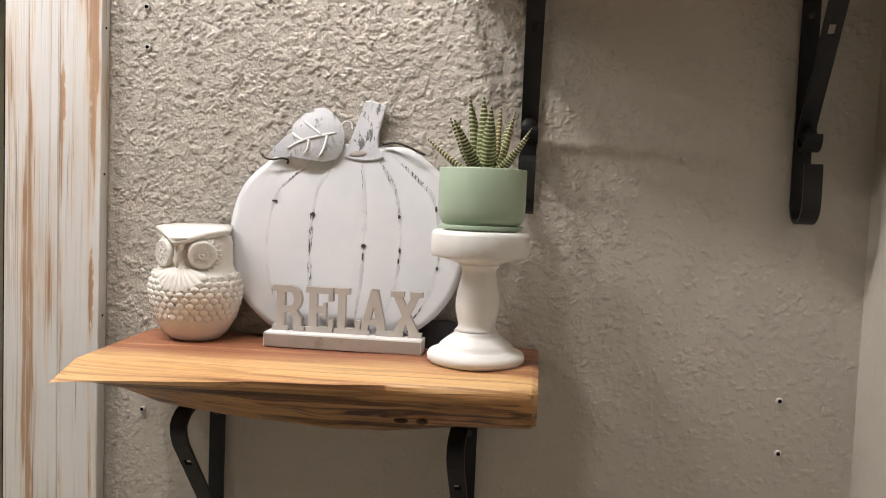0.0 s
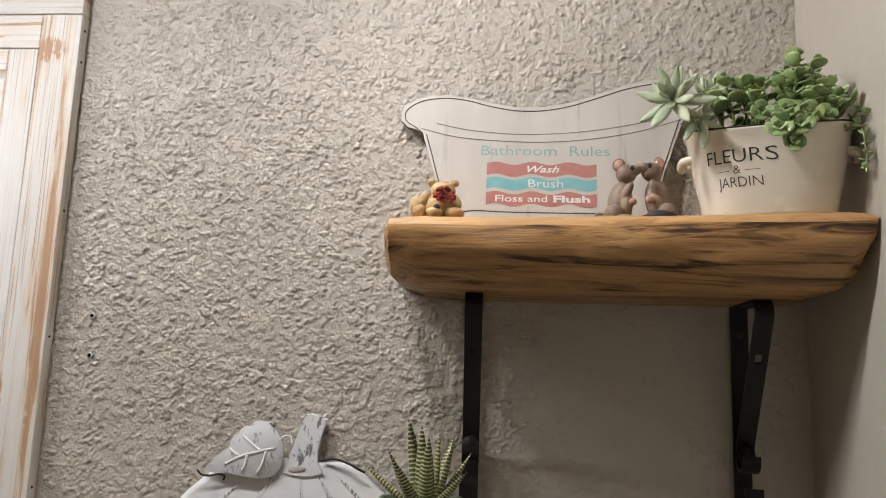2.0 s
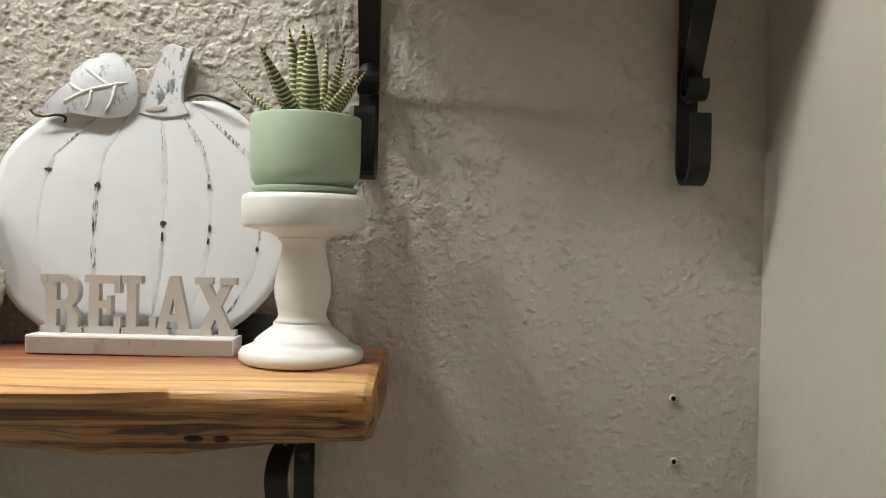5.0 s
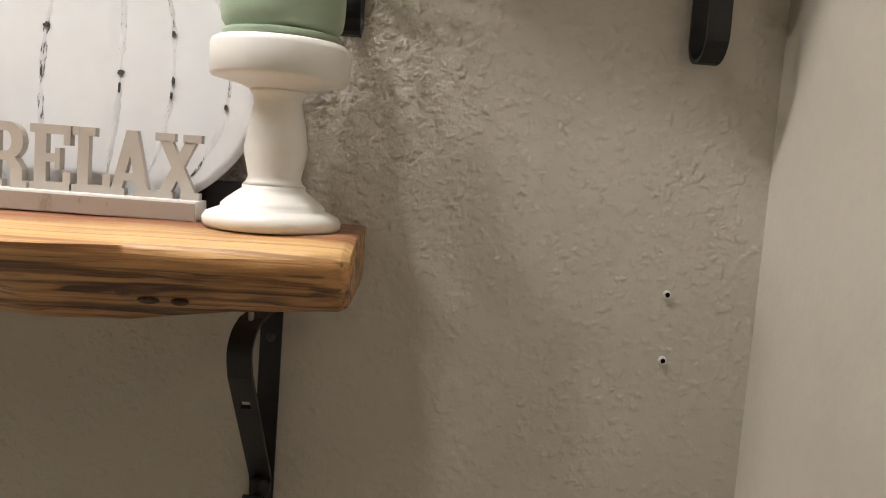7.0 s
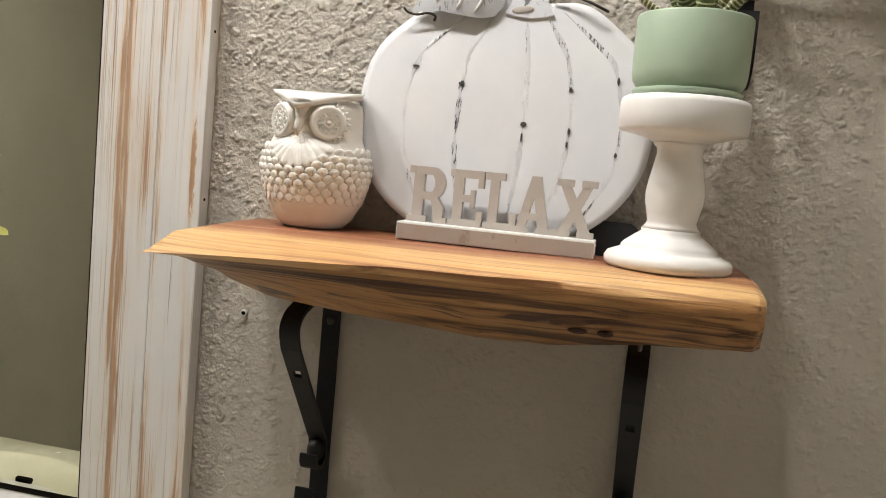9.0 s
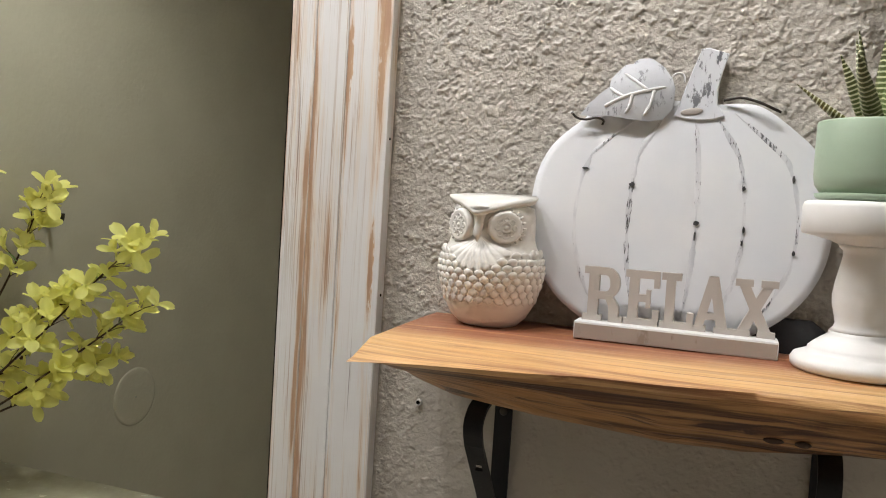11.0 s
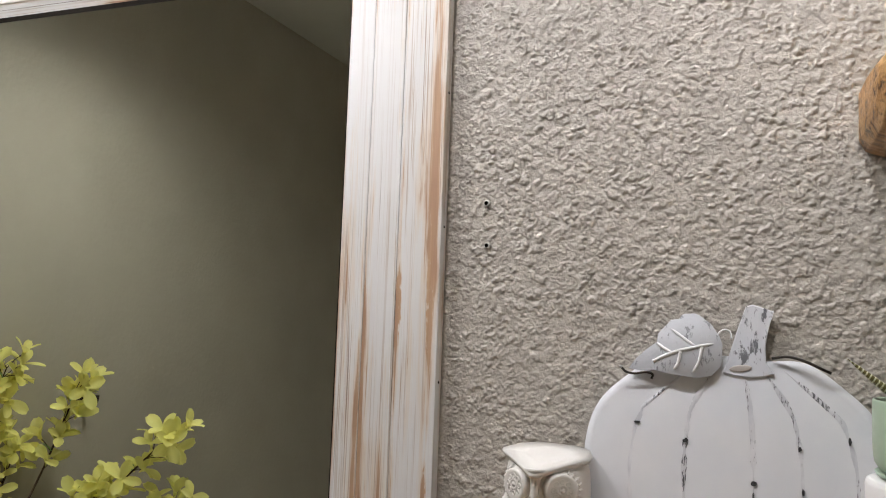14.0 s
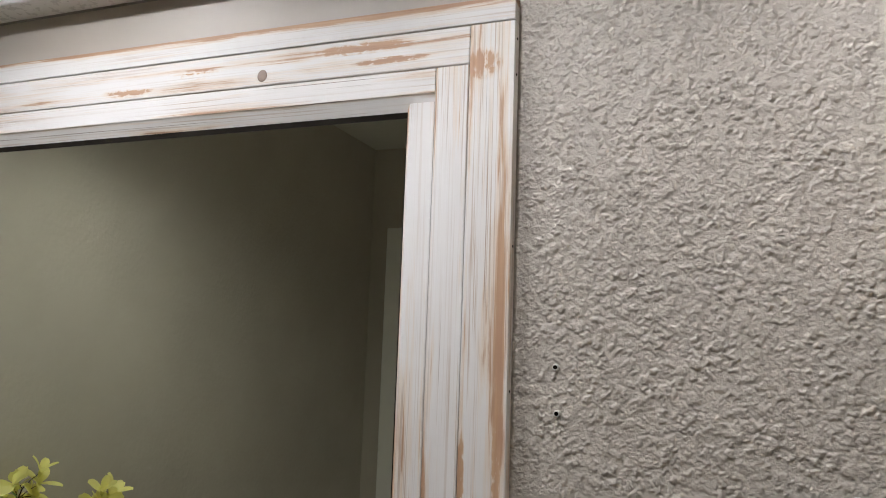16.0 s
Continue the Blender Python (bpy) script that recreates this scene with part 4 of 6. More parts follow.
bracket(-0.277, 1.2475, -1, (0.245, 0.09), "black iron scroll bracket under the lower shelf", True)
low_right = bracket(0.0525, 1.2440, -3, (0.245, 0.09), "black iron scroll bracket hanging by a screw from the lower shelf", True)
bracket(0.110, 1.7645, 2, (0.245, 0.09), "black iron scroll bracket under the upper shelf")
bracket(0.430, 1.7655, 0.5, (0.2445, 0.09), "black iron scroll bracket under the upper shelf")
for dx, y, z0, z1 in ((-0.003, 1.014, 1.225, 1.262),):
    pts, rad = [], []
    for k in range(40):
        pts.append((0.0515 + dx, y, z0 + (z1 - z0) * k / 39))
        rad.append(0.0021 if k % 3 else 0.0029)
    v, f = tube_data(pts, rad, 10)
    s = child("long_screw", raw_mesh("long_screw", v, f, STEEL), low_right, "bare threaded screw")
    s.matrix_parent_inverse = low_right.matrix_basis.inverted()


# ---- wall anchors ----
for x, z in ((-0.385, 1.731), (-0.383, 1.680), (-0.382, 1.207), (0.424, 1.274), (0.426, 1.210)):
    v, f = lathe_data([(0.0, 0.0003), (0.0019, 0.0004), (0.0024, 0.0022), (0.0036, 0.0020), (0.0042, -0.001)], 14)
    me = raw_mesh("wall_anchor", v, f, [PLASTIC, DARK], True, [1 if k < 28 else 0 for k in range(len(f))])
    a = tagged(new("wall_anchor", me), "empty dark screw anchor hole in the plaster wall", "wall anchor", "wall anchors")
    a.matrix_basis = pose(x, WALL_Y - 0.0020, z, 90)


# ---- lower shelf: owl ----
def owl():
    """A white ceramic owl, one solid piece: round body, brow plate, ringed eyes, fan bib and scale feathers."""
    pieces = []
    prof = [(0.001, 0.0), (0.027, 0.0), (0.032, 0.002), (0.0410, 0.011), (0.0495, 0.027), (0.0545, 0.046), (0.0560, 0.060), (0.0550, 0.072), (0.0515, 0.083), (0.0480, 0.091), (0.0460, 0.098), (0.0458, 0.110), (0.0450, 0.124), (0.043, 0.133), (0.030, 0.136), (0.001, 0.137)]
    v, f = lathe_data(prof, 56)
    v = [(x, y * (0.86 if z < 0.09 else 0.78), z) for x, y, z in v]
    pieces.append((v, f, 0))
    # brow plate: a wide kite, dished, its front peak running down into the beak
    top = [(-0.0500, -0.006), (-0.0485, -0.013), (-0.030, -0.029), (-0.014, -0.042), (-0.004, -0.052), (0.004, -0.052), (0.014, -0.042), (0.030, -0.029), (0.0485, -0.013), (0.0500, -0.006), (0.040, 0.018), (0.022, 0.034), (-0.022, 0.034), (-0.040, 0.018)]
    n = len(top)
    lift = lambda x, y: 0.0035 * (abs(x) / 0.046) ** 1.5 - 0.0050 * max(0.0, -y - 0.030) / 0.022
    v = [(x * 0.93, y * 0.94, 0.1335 + lift(x, y) * 0.9) for x, y in top] + [(x, y, 0.1395 + lift(x, y)) for x, y in top] + [(x * 0.5, y * 0.5, 0.1400 + lift(x, y) * 0.35) for x, y in top] + [(0, -0.002, 0.1402)]
    f = [tuple(range(n))[::-1]] + [(k, (k + 1) % n, n + (k + 1) % n, n + k) for k in range(n)] + [(n + k, n + (k + 1) % n, 2 * n + (k + 1) % n, 2 * n + k) for k in range(n)] + [(2 * n + k, 2 * n + (k + 1) % n, 3 * n) for k in range(n)]
    v = [(x, y, z + 0.17 * y + 0.0015) for x, y, z in v]
    pieces.append((v, f, 0))
    # broad ridge from the brow to the beak
    v, f = tube_data([(0, -0.040, 0.1310), (0, -0.0405, 0.1265), (0, -0.0415, 0.120), (0, -0.0420, 0.112), (0, -0.0455, 0.103), (0, -0.0450, 0.094)], [0.0125, 0.0085, 0.0056, 0.0046, 0.0046, 0.0008], 14)
    pieces.append((v, f, 0))
    # eyes: domed discs with rings and a petal rim
    for s in (-1, 1):
        m = pose(s * 0.0245, -0.0300, 0.1105, 90, 0, s * 32)
        v, f = lathe_data([(0.0, 0.0052), (0.0018, 0.0050), (0.0024, 0.0040), (0.0042, 0.0040), (0.0050, 0.0050), (0.0059, 0.0038), (0.0120, 0.0036), (0.0150, 0.0048), (0.0168, 0.0040), (0.0182, 0.0015), (0.0188, -0.005)], 32)
        pieces.append((moved(v, m), f, 0))
        for k in range(8):
            a = 2 * math.pi * k / 8
            v, f = lathe_data([(0.0021, 0.0036), (0.0026, 0.0046), (0.0031, 0.0036)], 10)
            pieces.append((moved(v, m @ Matrix.Translation((0.0092 * math.cos(a), 0.0092 * math.sin(a), 0))), f[:-2], 0))
        # lashes outside the eye
        for k in range(9):
            a = radians(-70 + 140 * k / 8)
            p0 = m @ Vector((s * 0.0175 * math.cos(a), 0.0175 * math.sin(a), 0.003))
            p1 = m @ Vector((s * 0.0222 * math.cos(a), 0.0222 * math.sin(a), -0.003))
            v, f = tube_data([p0, p1], [0.0016, 0.001], 6)
            pieces.append((v, f, 0))
    # fan bib: a fluted shield spreading from the beak, scalloped at its edge
    verts, faces, cols, rows = [], [], 60, 10
    for j in range(rows + 1):
        for k in range(cols + 1):
            a = radians(-74 + 148 * k / cols)
            flute = abs(math.sin(k / cols * math.pi * 10))
            t = min(j, rows - 1) / (rows - 1) * (0.93 + 0.07 * flute)
            x = 0.037 * t * math.sin(a)
            z = 0.100 - 0.033 * t * math.cos(a) - 0.006 * t
            r = np.interp(z, [0.046, 0.060, 0.072, 0.083, 0.091, 0.098, 0.110], [0.0545, 0.0560, 0.0550, 0.0515, 0.0480, 0.0460, 0.0458])
            sq = 0.86 if z < 0.085 else 0.86 - 0.08 * min(1, (z - 0.085) / 0.01)
            y = -sq * math.sqrt(max(1e-6, r * r - x * x)) - (0.0012 + 0.0010 * flute * t if j < rows else -0.002)
            verts.append((x, y, z))
    w = cols + 1
    for j in range(rows):
        for k in range(cols):
            q = j * w + k
            faces.append((q, q + w, q + w + 1, q + 1))
    pieces.append((verts, faces, 0))
    # scale feathers in offset rows round the front
    for row in range(8):
        z = 0.0798 - row * 0.0068
        r = np.interp(z, [0.012, 0.028, 0.046, 0.060, 0.072, 0.083], [0.0435, 0.0505, 0.0545, 0.0560, 0.0550, 0.0510])
        flat = (0.6, 0.9, 1.0, 1.0, 0.85, 0.65, 0.45, 0.3)[row]
        count = 30
        for k in range(count):
            a = radians(-180 + 360 * (k + 0.5 * (row % 2)) / count)
            if row < 3 and abs(math.sin(a)) < 0.70 - 0.22 * row and math.cos(a) > 0:
                continue
            x, y = r * math.sin(a), -0.86 * r * math.cos(a)
            m = Matrix.Translation((x, y, z)) @ pose(0, 0, 0, 0, 0, math.degrees(a))
            v, f = ball((0, 0.0004, 0), (0.0060, 0.0031 * flat, 0.0058), (24 * flat, 0, 0), 10, 6)
            v = [(px * (1.0 if pz > 0 else 1 - 0.75 * (pz / 0.006) ** 2), py, pz) for px, py, pz in v]
            pieces.append((moved(v, m), f, 0))
    # folded wings
    for s in (-1, 1):
        for row in range(4):
            for k in range(3):
                v, f = ball((s * (0.0500 + 0.002 * (row in (1, 2))), -0.012 + 0.012 * k, 0.082 - 0.0105 * row), (0.0026, 0.0066, 0.0062), (0, 0, 0), 10, 6)
                pieces.append((v, f, 0))
    v, f, i = joined(pieces)
    ob = tagged(new("owl_figurine", raw_mesh("owl_figurine", v, f, CERAMIC)), "white ceramic owl figurine with scale feathers on the shelf", "figurine")
    ob.matrix_basis = pose(-0.2900, 1.049, 1.3165, 0, 0, -5) @ Matrix.Diagonal((1.0, 1.0, 0.955, 1))


owl()


# ---- lower shelf: pumpkin cut-out ----
PK_X, PK_Z, PK_A, PK_B = -0.108, 1.441, 0.1485, 0.1265


def pk_y(z):
    return 1.056 + (z - 1.315) * 0.118


def pumpkin():
    t = thing("pumpkin_decoration", "distressed white pumpkin cut-out with tin leaf leaning on the wall", "decoration", (0, 0, 0))
    # face: concentric rings, slightly cushioned between the ribs
    n, m = 120, 14
    ribs = (-0.67, -0.30, 0.155, 0.46, 0.79)
    verts, faces = [], []

    def rim(a):
        c, s = math.cos(a), math.sin(a)
        e = 2 / 2.4 if s > 0 else 2 / 2.15
        x = PK_A * math.copysign(abs(c) ** e, c)
        z = PK_B * math.copysign(abs(s) ** e, s)
        if s > 0:
            z -= 0.007 * math.exp(-((x - 0.008) / 0.03) ** 2)
            z += 0.0025 * math.cos(x * 85)
        return x, z

    def relief(x, z):
        k = math.sqrt(max(0.02, 1 - min(0.98, (z / (PK_B * 1.06)) ** 2)))
        u = x / (PK_A * k)
        g = sum(math.exp(-((u - r) * PK_A / 0.006) ** 2) for r in ribs)
        return 0.0035 * (1 - min(1, math.hypot(x / PK_A, z / PK_B)) ** 4) - 0.0012 * g

    for j in range(m + 1):
        q = (j / m) ** 0.8
        for k in range(n):
            x, z = rim(2 * math.pi * k / n)
            x, z = x * q, z * q
            verts.append((PK_X + x, pk_y(PK_Z + z) - relief(x, z), PK_Z + z))
    for j in range(m):
        for k in range(n):
            a, b = j * n + k, j * n + (k + 1) % n
            faces.append((a, b, b + n, a + n))
    back = len(verts)
    for k in range(n):
        x, z = rim(2 * math.pi * k / n)
        verts.append((PK_X + x, pk_y(PK_Z + z) + 0.004, PK_Z + z))
    for k in range(n):
        a, b = m * n + k, m * n + (k + 1) % n
        faces.append((a, b, back + (k + 1) % n, back + k))
    faces.append(tuple(back + k for k in range(n)))
    child("face", raw_mesh("face", verts, faces, PUMPKIN_PAINT), t)
    # rubbed ribs
    chips = {-0.67: ((0.387, 0.0046, 0.0020),), -0.30: ((0.27, 0.0032, 0.0032), (-0.04, 0.0012, 0.006)), 0.155: ((-0.016, 0.0040, 0.0034), (-0.12, 0.0012, 0.006)), 0.46: ((0.277, 0.0020, 0.0036), (-0.05, 0.0018, 0.0048), (-0.15, 0.0013, 0.004)), 0.79: ((0.364, 0.0020, 0.0045), (-0.20, 0.0020, 0.0030))}
    for r in ribs:
        verts, faces = [], []
        steps = 40
        for k in range(steps + 1):
            z = PK_B * (0.88 - 1.66 * k / steps)
            kk = math.sqrt(max(0.02, 1 - min(0.98, (z / (PK_B * 1.06)) ** 2)))
            x = r * PK_A * kk
            if k / steps < 0.22:
                x = x * (0.72 + 1.27 * k / steps) + (1 - k / steps / 0.22) * 0.004
            w = (0.0040 + 0.0024 * noise.noise((r * 9, z * 60, 0.5))) * min(1, 6 * (k + 1) / steps, 6 * (steps - k + 0.5) / steps)
            y = pk_y(PK_Z + z) - relief(x, z) - 0.0007
            for d in (-1, 0, 1):
                verts.append((PK_X + x + d * w, y - (0.0004 if d == 0 else -0.0009), PK_Z + z))
        for k in range(steps):
            for d in (0, 1):
                a = k * 3 + d
                faces.append((a, a + 1, a + 4, a + 3))
        rib = child("rib", raw_mesh("rib", verts, faces, RIB_PAINT), t, "grey rubbed rib line")
        for zc, w, h in chips[r]:
            z = PK_B * zc
            kk = math.sqrt(max(0.02, 1 - (z / (PK_B * 1.06)) ** 2))
            x = r * PK_A * kk
            out = []
            for k in range(11):
                a = 2 * math.pi * k / 11
                q = 0.75 + 0.5 * noise.noise((k * 1.7, r * 13, zc * 9))
                out.append((PK_X + x + w * q * math.cos(a), PK_Z + z + h * q * math.sin(a)))
            v, f = plate(out, lambda zz: pk_y(zz) - relief(x, z) - 0.0022, lambda zz: pk_y(zz) - relief(x, z) + 0.0006)
            child("paint_chip", raw_mesh("paint_chip", v, f, CHIP, False), rib, "black chipped paint")
    # stem with a flared foot
    stem = [(-0.115, 1.547), (-0.112, 1.556), (-0.108, 1.570), (-0.100, 1.597), (-0.093, 1.617), (-0.086, 1.6185), (-0.066, 1.612), (-0.071, 1.594), (-0.074, 1.575), (-0.0735, 1.560), (-0.069, 1.553), (-0.066, 1.548), (-0.076, 1.5445), (-0.090, 1.543), (-0.106, 1.5445)]
    v, f = plate(stem, lambda z: pk_y(z) - 0.0042, lambda z: min(pk_y(z) + 0.002, WALL_Y - 0.002), 0.0012)
    child("stem", raw_mesh("stem", v, f, STEM_PAINT, False), t, "grey scuffed stem")
    v, f = ball((-0.098, pk_y(1.552) - 0.005, 1.552), (0.011, 0.0008, 0.0036), (0, -8, 0), 16, 8)
    child("stem_scar", raw_mesh("stem_scar", v, f, LETTER_FACE), t, "oval cut mark on the stem")
    # tin leaf, cupped forward, with raised veins
    tip, root = Vector((-0.2115, 0, 1.546)), Vector((-0.117, 0, 1.579))
    d = (root - tip)
    length = d.length
    d.normalize()
    side = Vector((-d.z, 0, d.x))
    prof_up = ((0.0, 0.0), (0.12, 0.008), (0.28, 0.015), (0.38, 0.018), (0.42, 0.027), (0.50, 0.031), (0.60, 0.037), (0.66, 0.034), (0.72, 0.039), (0.86, 0.035), (0.96, 0.020), (1.0, 0.006))
    prof_dn = ((0.0, 0.0), (0.12, 0.006), (0.28, 0.010), (0.38, 0.016), (0.50, 0.022), (0.65, 0.029), (0.80, 0.031), (0.93, 0.023), (1.0, 0.004))
    verts, faces = [], []
    cols = 24
    rows = 8
    for k in range(cols + 1):
        t0 = k / cols
        up = np.interp(t0, [p[0] for p in prof_up], [p[1] for p in prof_up])
        dn = np.interp(t0, [p[0] for p in prof_dn], [p[1] for p in prof_dn])
        for j in range(rows + 1):
            q = -dn + (up + dn) * j / rows
            p = tip + d * (length * t0) + side * q
            bulge = 0.010 * math.sin(math.pi * min(1, t0 * 0.9)) - 0.004 * (abs(q) / 0.035) ** 2 * 2
            verts.append((p.x, pk_y(p.z) - 0.006 - bulge, p.z))
    w = rows + 1
    for k in range(cols):
        for j in range(rows):
            a = k * w + j
            faces.append((a, a + w, a + w + 1, a + 1))
    off = len(verts)
    verts += [(x, y + 0.0012, z) for x, y, z in verts]
    faces += [tuple(i + off for i in q)[::-1] for q in faces[:]]
    leaf = child("leaf", raw_mesh("leaf", verts, faces, LEAF_PAINT), t, "grey-white tin leaf")

    def on_leaf(t0, q):
        p = tip + d * (length * t0) + side * q
        bulge = 0.010 * math.sin(math.pi * min(1, t0 * 0.9)) - 0.004 * (abs(q) / 0.035) ** 2 * 2
        return (p.x, pk_y(p.z) - 0.0060 - bulge, p.z)

    for line_pts in (((0.28, 0.0), (0.5, 0.003), (0.72, 0.002), (0.92, 0.0)), ((0.50, 0.002), (0.42, 0.011), (0.38, 0.017)), ((0.74, 0.002), (0.64, 0.016), (0.56, 0.027)), ((0.58, 0.002), (0.52, -0.009), (0.46, -0.014)), ((0.80, 0.0), (0.72, -0.014), (0.63, -0.022))):
        pts = smooth_path([on_leaf(a, b) for a, b in line_pts], 5)
        v, f = tube_data(pts, [0.0017] * (len(pts) - 2) + [0.0012, 0.0005], 10)
        child("vein", raw_mesh("vein", v, f, SIGN_WHITE), leaf, "raised white vein")
    for pts, r in ((((-0.218, pk_y(1.548) - 0.012, 1.547), (-0.213, pk_y(1.543) - 0.012, 1.5425), (-0.204, pk_y(1.543) - 0.010, 1.541), (-0.193, pk_y(1.545) - 0.010, 1.543), (-0.186, pk_y(1.543) - 0.006, 1.541), (-0.187, pk_y(1.536) - 0.005, 1.536)), 0.0013),
                   (((-0.068, pk_y(1.562) - 0.004, 1.564), (-0.052, pk_y(1.566) - 0.008, 1.5665), (-0.035, pk_y(1.562) - 0.010, 1.562), (-0.022, pk_y(1.556) - 0.011, 1.556), (-0.014, pk_y(1.552) - 0.009, 1.5525)), 0.0015),
                   (((-0.119, pk_y(1.57) - 0.006, 1.566), (-0.1225, pk_y(1.58) - 0.008, 1.580), (-0.117, pk_y(1.59) - 0.008, 1.590), (-0.109, pk_y(1.59) - 0.007, 1.590), (-0.107, pk_y(1.58) - 0.006, 1.582)), 0.0010)):
        sp = smooth_path(pts, 5)
        v, f = tube_data(sp, r, 8)
        child("wire", raw_mesh("wire", v, f, PEWTER if r > 0.0011 else SIGN_WHITE), t, "twisted wire")
    v, f = ball((-0.2185, pk_y(1.548) - 0.012, 1.5475), (0.0019, 0.0019, 0.0019), segs=10, rings=6)
    child("wire_bead", raw_mesh("wire_bead", v, f, STEEL), t, "bright wire end")
    # dark stand behind the foot
    stand = [(-0.160, 1.3150), (0.046, 1.3155), (0.048, 1.338), (0.030, 1.352), (-0.15, 1.352)]
    v, f = plate(stand, lambda z: 1.0655, 1.075, 0.001)
    child("stand", raw_mesh("stand", v, f, IRON, False), t, "black easel foot behind the pumpkin")


pumpkin()


# ---- lower shelf: letter sign ----
def relax_sign():
    t = thing("letter_sign", "white wooden RELAX letters on a white base block", "sign", (0, 0, 0))
    y0, y1, zb, zt = 1.036, 1.044, 1.3335, 1.3890
    part("base", box(-0.1915, -0.0015, 1.018, 1.050, 1.3175, 1.3345, 0.0012), SIGN_WHITE, t)
    part("base_front", box(-0.1905, -0.0025, 1.0175, 1.0181, 1.3183, 1.3325, 0.0002), BASE_FRONT, t, "greyish wood-grained front of the base")
    h = zt - zb

    def letter(name, x, w, strokes):
        pieces = []
        for k, poly in enumerate(strokes):
            v, f = plate([(x + px * w, zb + pz * h) for px, pz in poly], y0 - 0.0001 * k, y1 + 0.0001 * k, 0.0)
            pieces.append((v, f, 0))
        v, f, i = joined(pieces)
        child(name, raw_mesh(name, v, f, LETTER_FACE, False), t, "grey-washed slab letter")

    def bar(a, b, c, d):
        return [(a, c), (b, c), (b, d), (a, d)]

    def ring(cx, cz, rx, rz, ix, iz, a0, a1, n=10):
        out = []
        for k in range(n):
            p, q = radians(a0 + (a1 - a0) * k / n), radians(a0 + (a1 - a0) * (k + 1) / n)
            out.append([(cx + ix * math.cos(p), cz + iz * math.sin(p)), (cx + rx * math.cos(p), cz + rz * math.sin(p)), (cx + rx * math.cos(q), cz + rz * math.sin(q)), (cx + ix * math.cos(q), cz + iz * math.sin(q))])
        return out

    letter("letter_r", -0.187, 0.040, [bar(0.12, 0.38, 0, 1), bar(0, 0.16, 0, 0.13), bar(0.34, 0.48, 0, 0.13), bar(0, 0.16, 0.87, 1), bar(0.3, 0.58, 0.86, 1), bar(0.3, 0.58, 0.42, 0.56)]
           + ring(0.56, 0.71, 0.34, 0.29, 0.10, 0.15, -90, 90) + [[(0.52, 0.50), (0.72, 0.50), (0.90, 0.30), (0.90, 0.0), (0.66, 0.0), (0.66, 0.28)], bar(0.88, 1.0, 0, 0.12)])
    letter("letter_e", -0.146, 0.034, [bar(0.12, 0.40, 0, 1), bar(0, 0.14, 0, 0.13), bar(0, 0.14, 0.87, 1), bar(0.36, 0.98, 0.86, 1), bar(0.36, 0.98, 0, 0.14), bar(0.36, 0.66, 0.44, 0.57), bar(0.82, 0.98, 0.70, 0.88), bar(0.82, 1.0, 0.12, 0.30), bar(0.62, 0.74, 0.34, 0.66)])
    letter("letter_l", -0.111, 0.032, [bar(0.14, 0.42, 0, 1), bar(0, 0.16, 0, 0.13), bar(0, 0.16, 0.87, 1), bar(0.40, 0.58, 0.87, 1), bar(0.38, 0.98, 0, 0.14), bar(0.80, 1.0, 0.12, 0.32)])
    letter("letter_a", -0.083, 0.040, [[(0.08, 0.0), (0.30, 0.0), (0.56, 0.86), (0.62, 1.0), (0.40, 1.0)], [(0.66, 0.0), (0.92, 0.0), (0.62, 1.0), (0.42, 1.0), (0.44, 0.84)], bar(0.26, 0.76, 0.24, 0.36), bar(0.0, 0.40, 0, 0.12), bar(0.58, 1.0, 0, 0.12)])
    letter("letter_x", -0.043, 0.0385, [[(0.08, 0.06), (0.34, 0.06), (0.92, 0.94), (0.68, 0.94)], [(0.06, 0.94), (0.32, 0.94), (0.94, 0.06), (0.66, 0.06)], bar(0.0, 0.42, 0, 0.12), bar(0.58, 1.0, 0, 0.12), bar(0.0, 0.42, 0.88, 1), bar(0.60, 1.0, 0.88, 1)])


relax_sign()


# ---- lower shelf: candle holder, pot and striped succulent ----
CH_X, CH_Y = 0.0625, 1.008


def candle_holder():
    z = 1.3175
    prof = [(0.0, 0.0), (0.052, 0.0), (0.0550, 0.003), (0.0555, 0.008), (0.053, 0.0125), (0.046, 0.0155), (0.042, 0.017), (0.0415, 0.020), (0.038, 0.0235), (0.031, 0.029), (0.0255, 0.033), (0.0255, 0.036), (0.0225, 0.039), (0.0210, 0.043), (0.0225, 0.050), (0.0248, 0.060), (0.0252, 0.068), (0.0238, 0.080), (0.0210, 0.094), (0.0192, 0.104), (0.0198, 0.109), (0.0225, 0.1115), (0.0235, 0.114), (0.030, 0.117), (0.044, 0.1205), (0.0535, 0.1225), (0.0550, 0.1245), (0.0553, 0.147), (0.0540, 0.151), (0.0515, 0.1525), (0.0, 0.1525)]
    t = thing("candle_holder", "white turned pillar candle holder used as a plant stand", "candle holder", (CH_X, CH_Y, z))
    rows = [(r, h * 0.975) for r, h in prof]
    for name, lo, hi in (("base", 0, 11), ("column", 11, 22), ("cup", 22, len(rows))):
        v, f = lathe_data(rows[lo:hi + 1], 64)
        child(name, raw_mesh(name, v, f, CANDLE_WHITE), t)


candle_holder()
POT_Z = 1.3175 + 0.1487


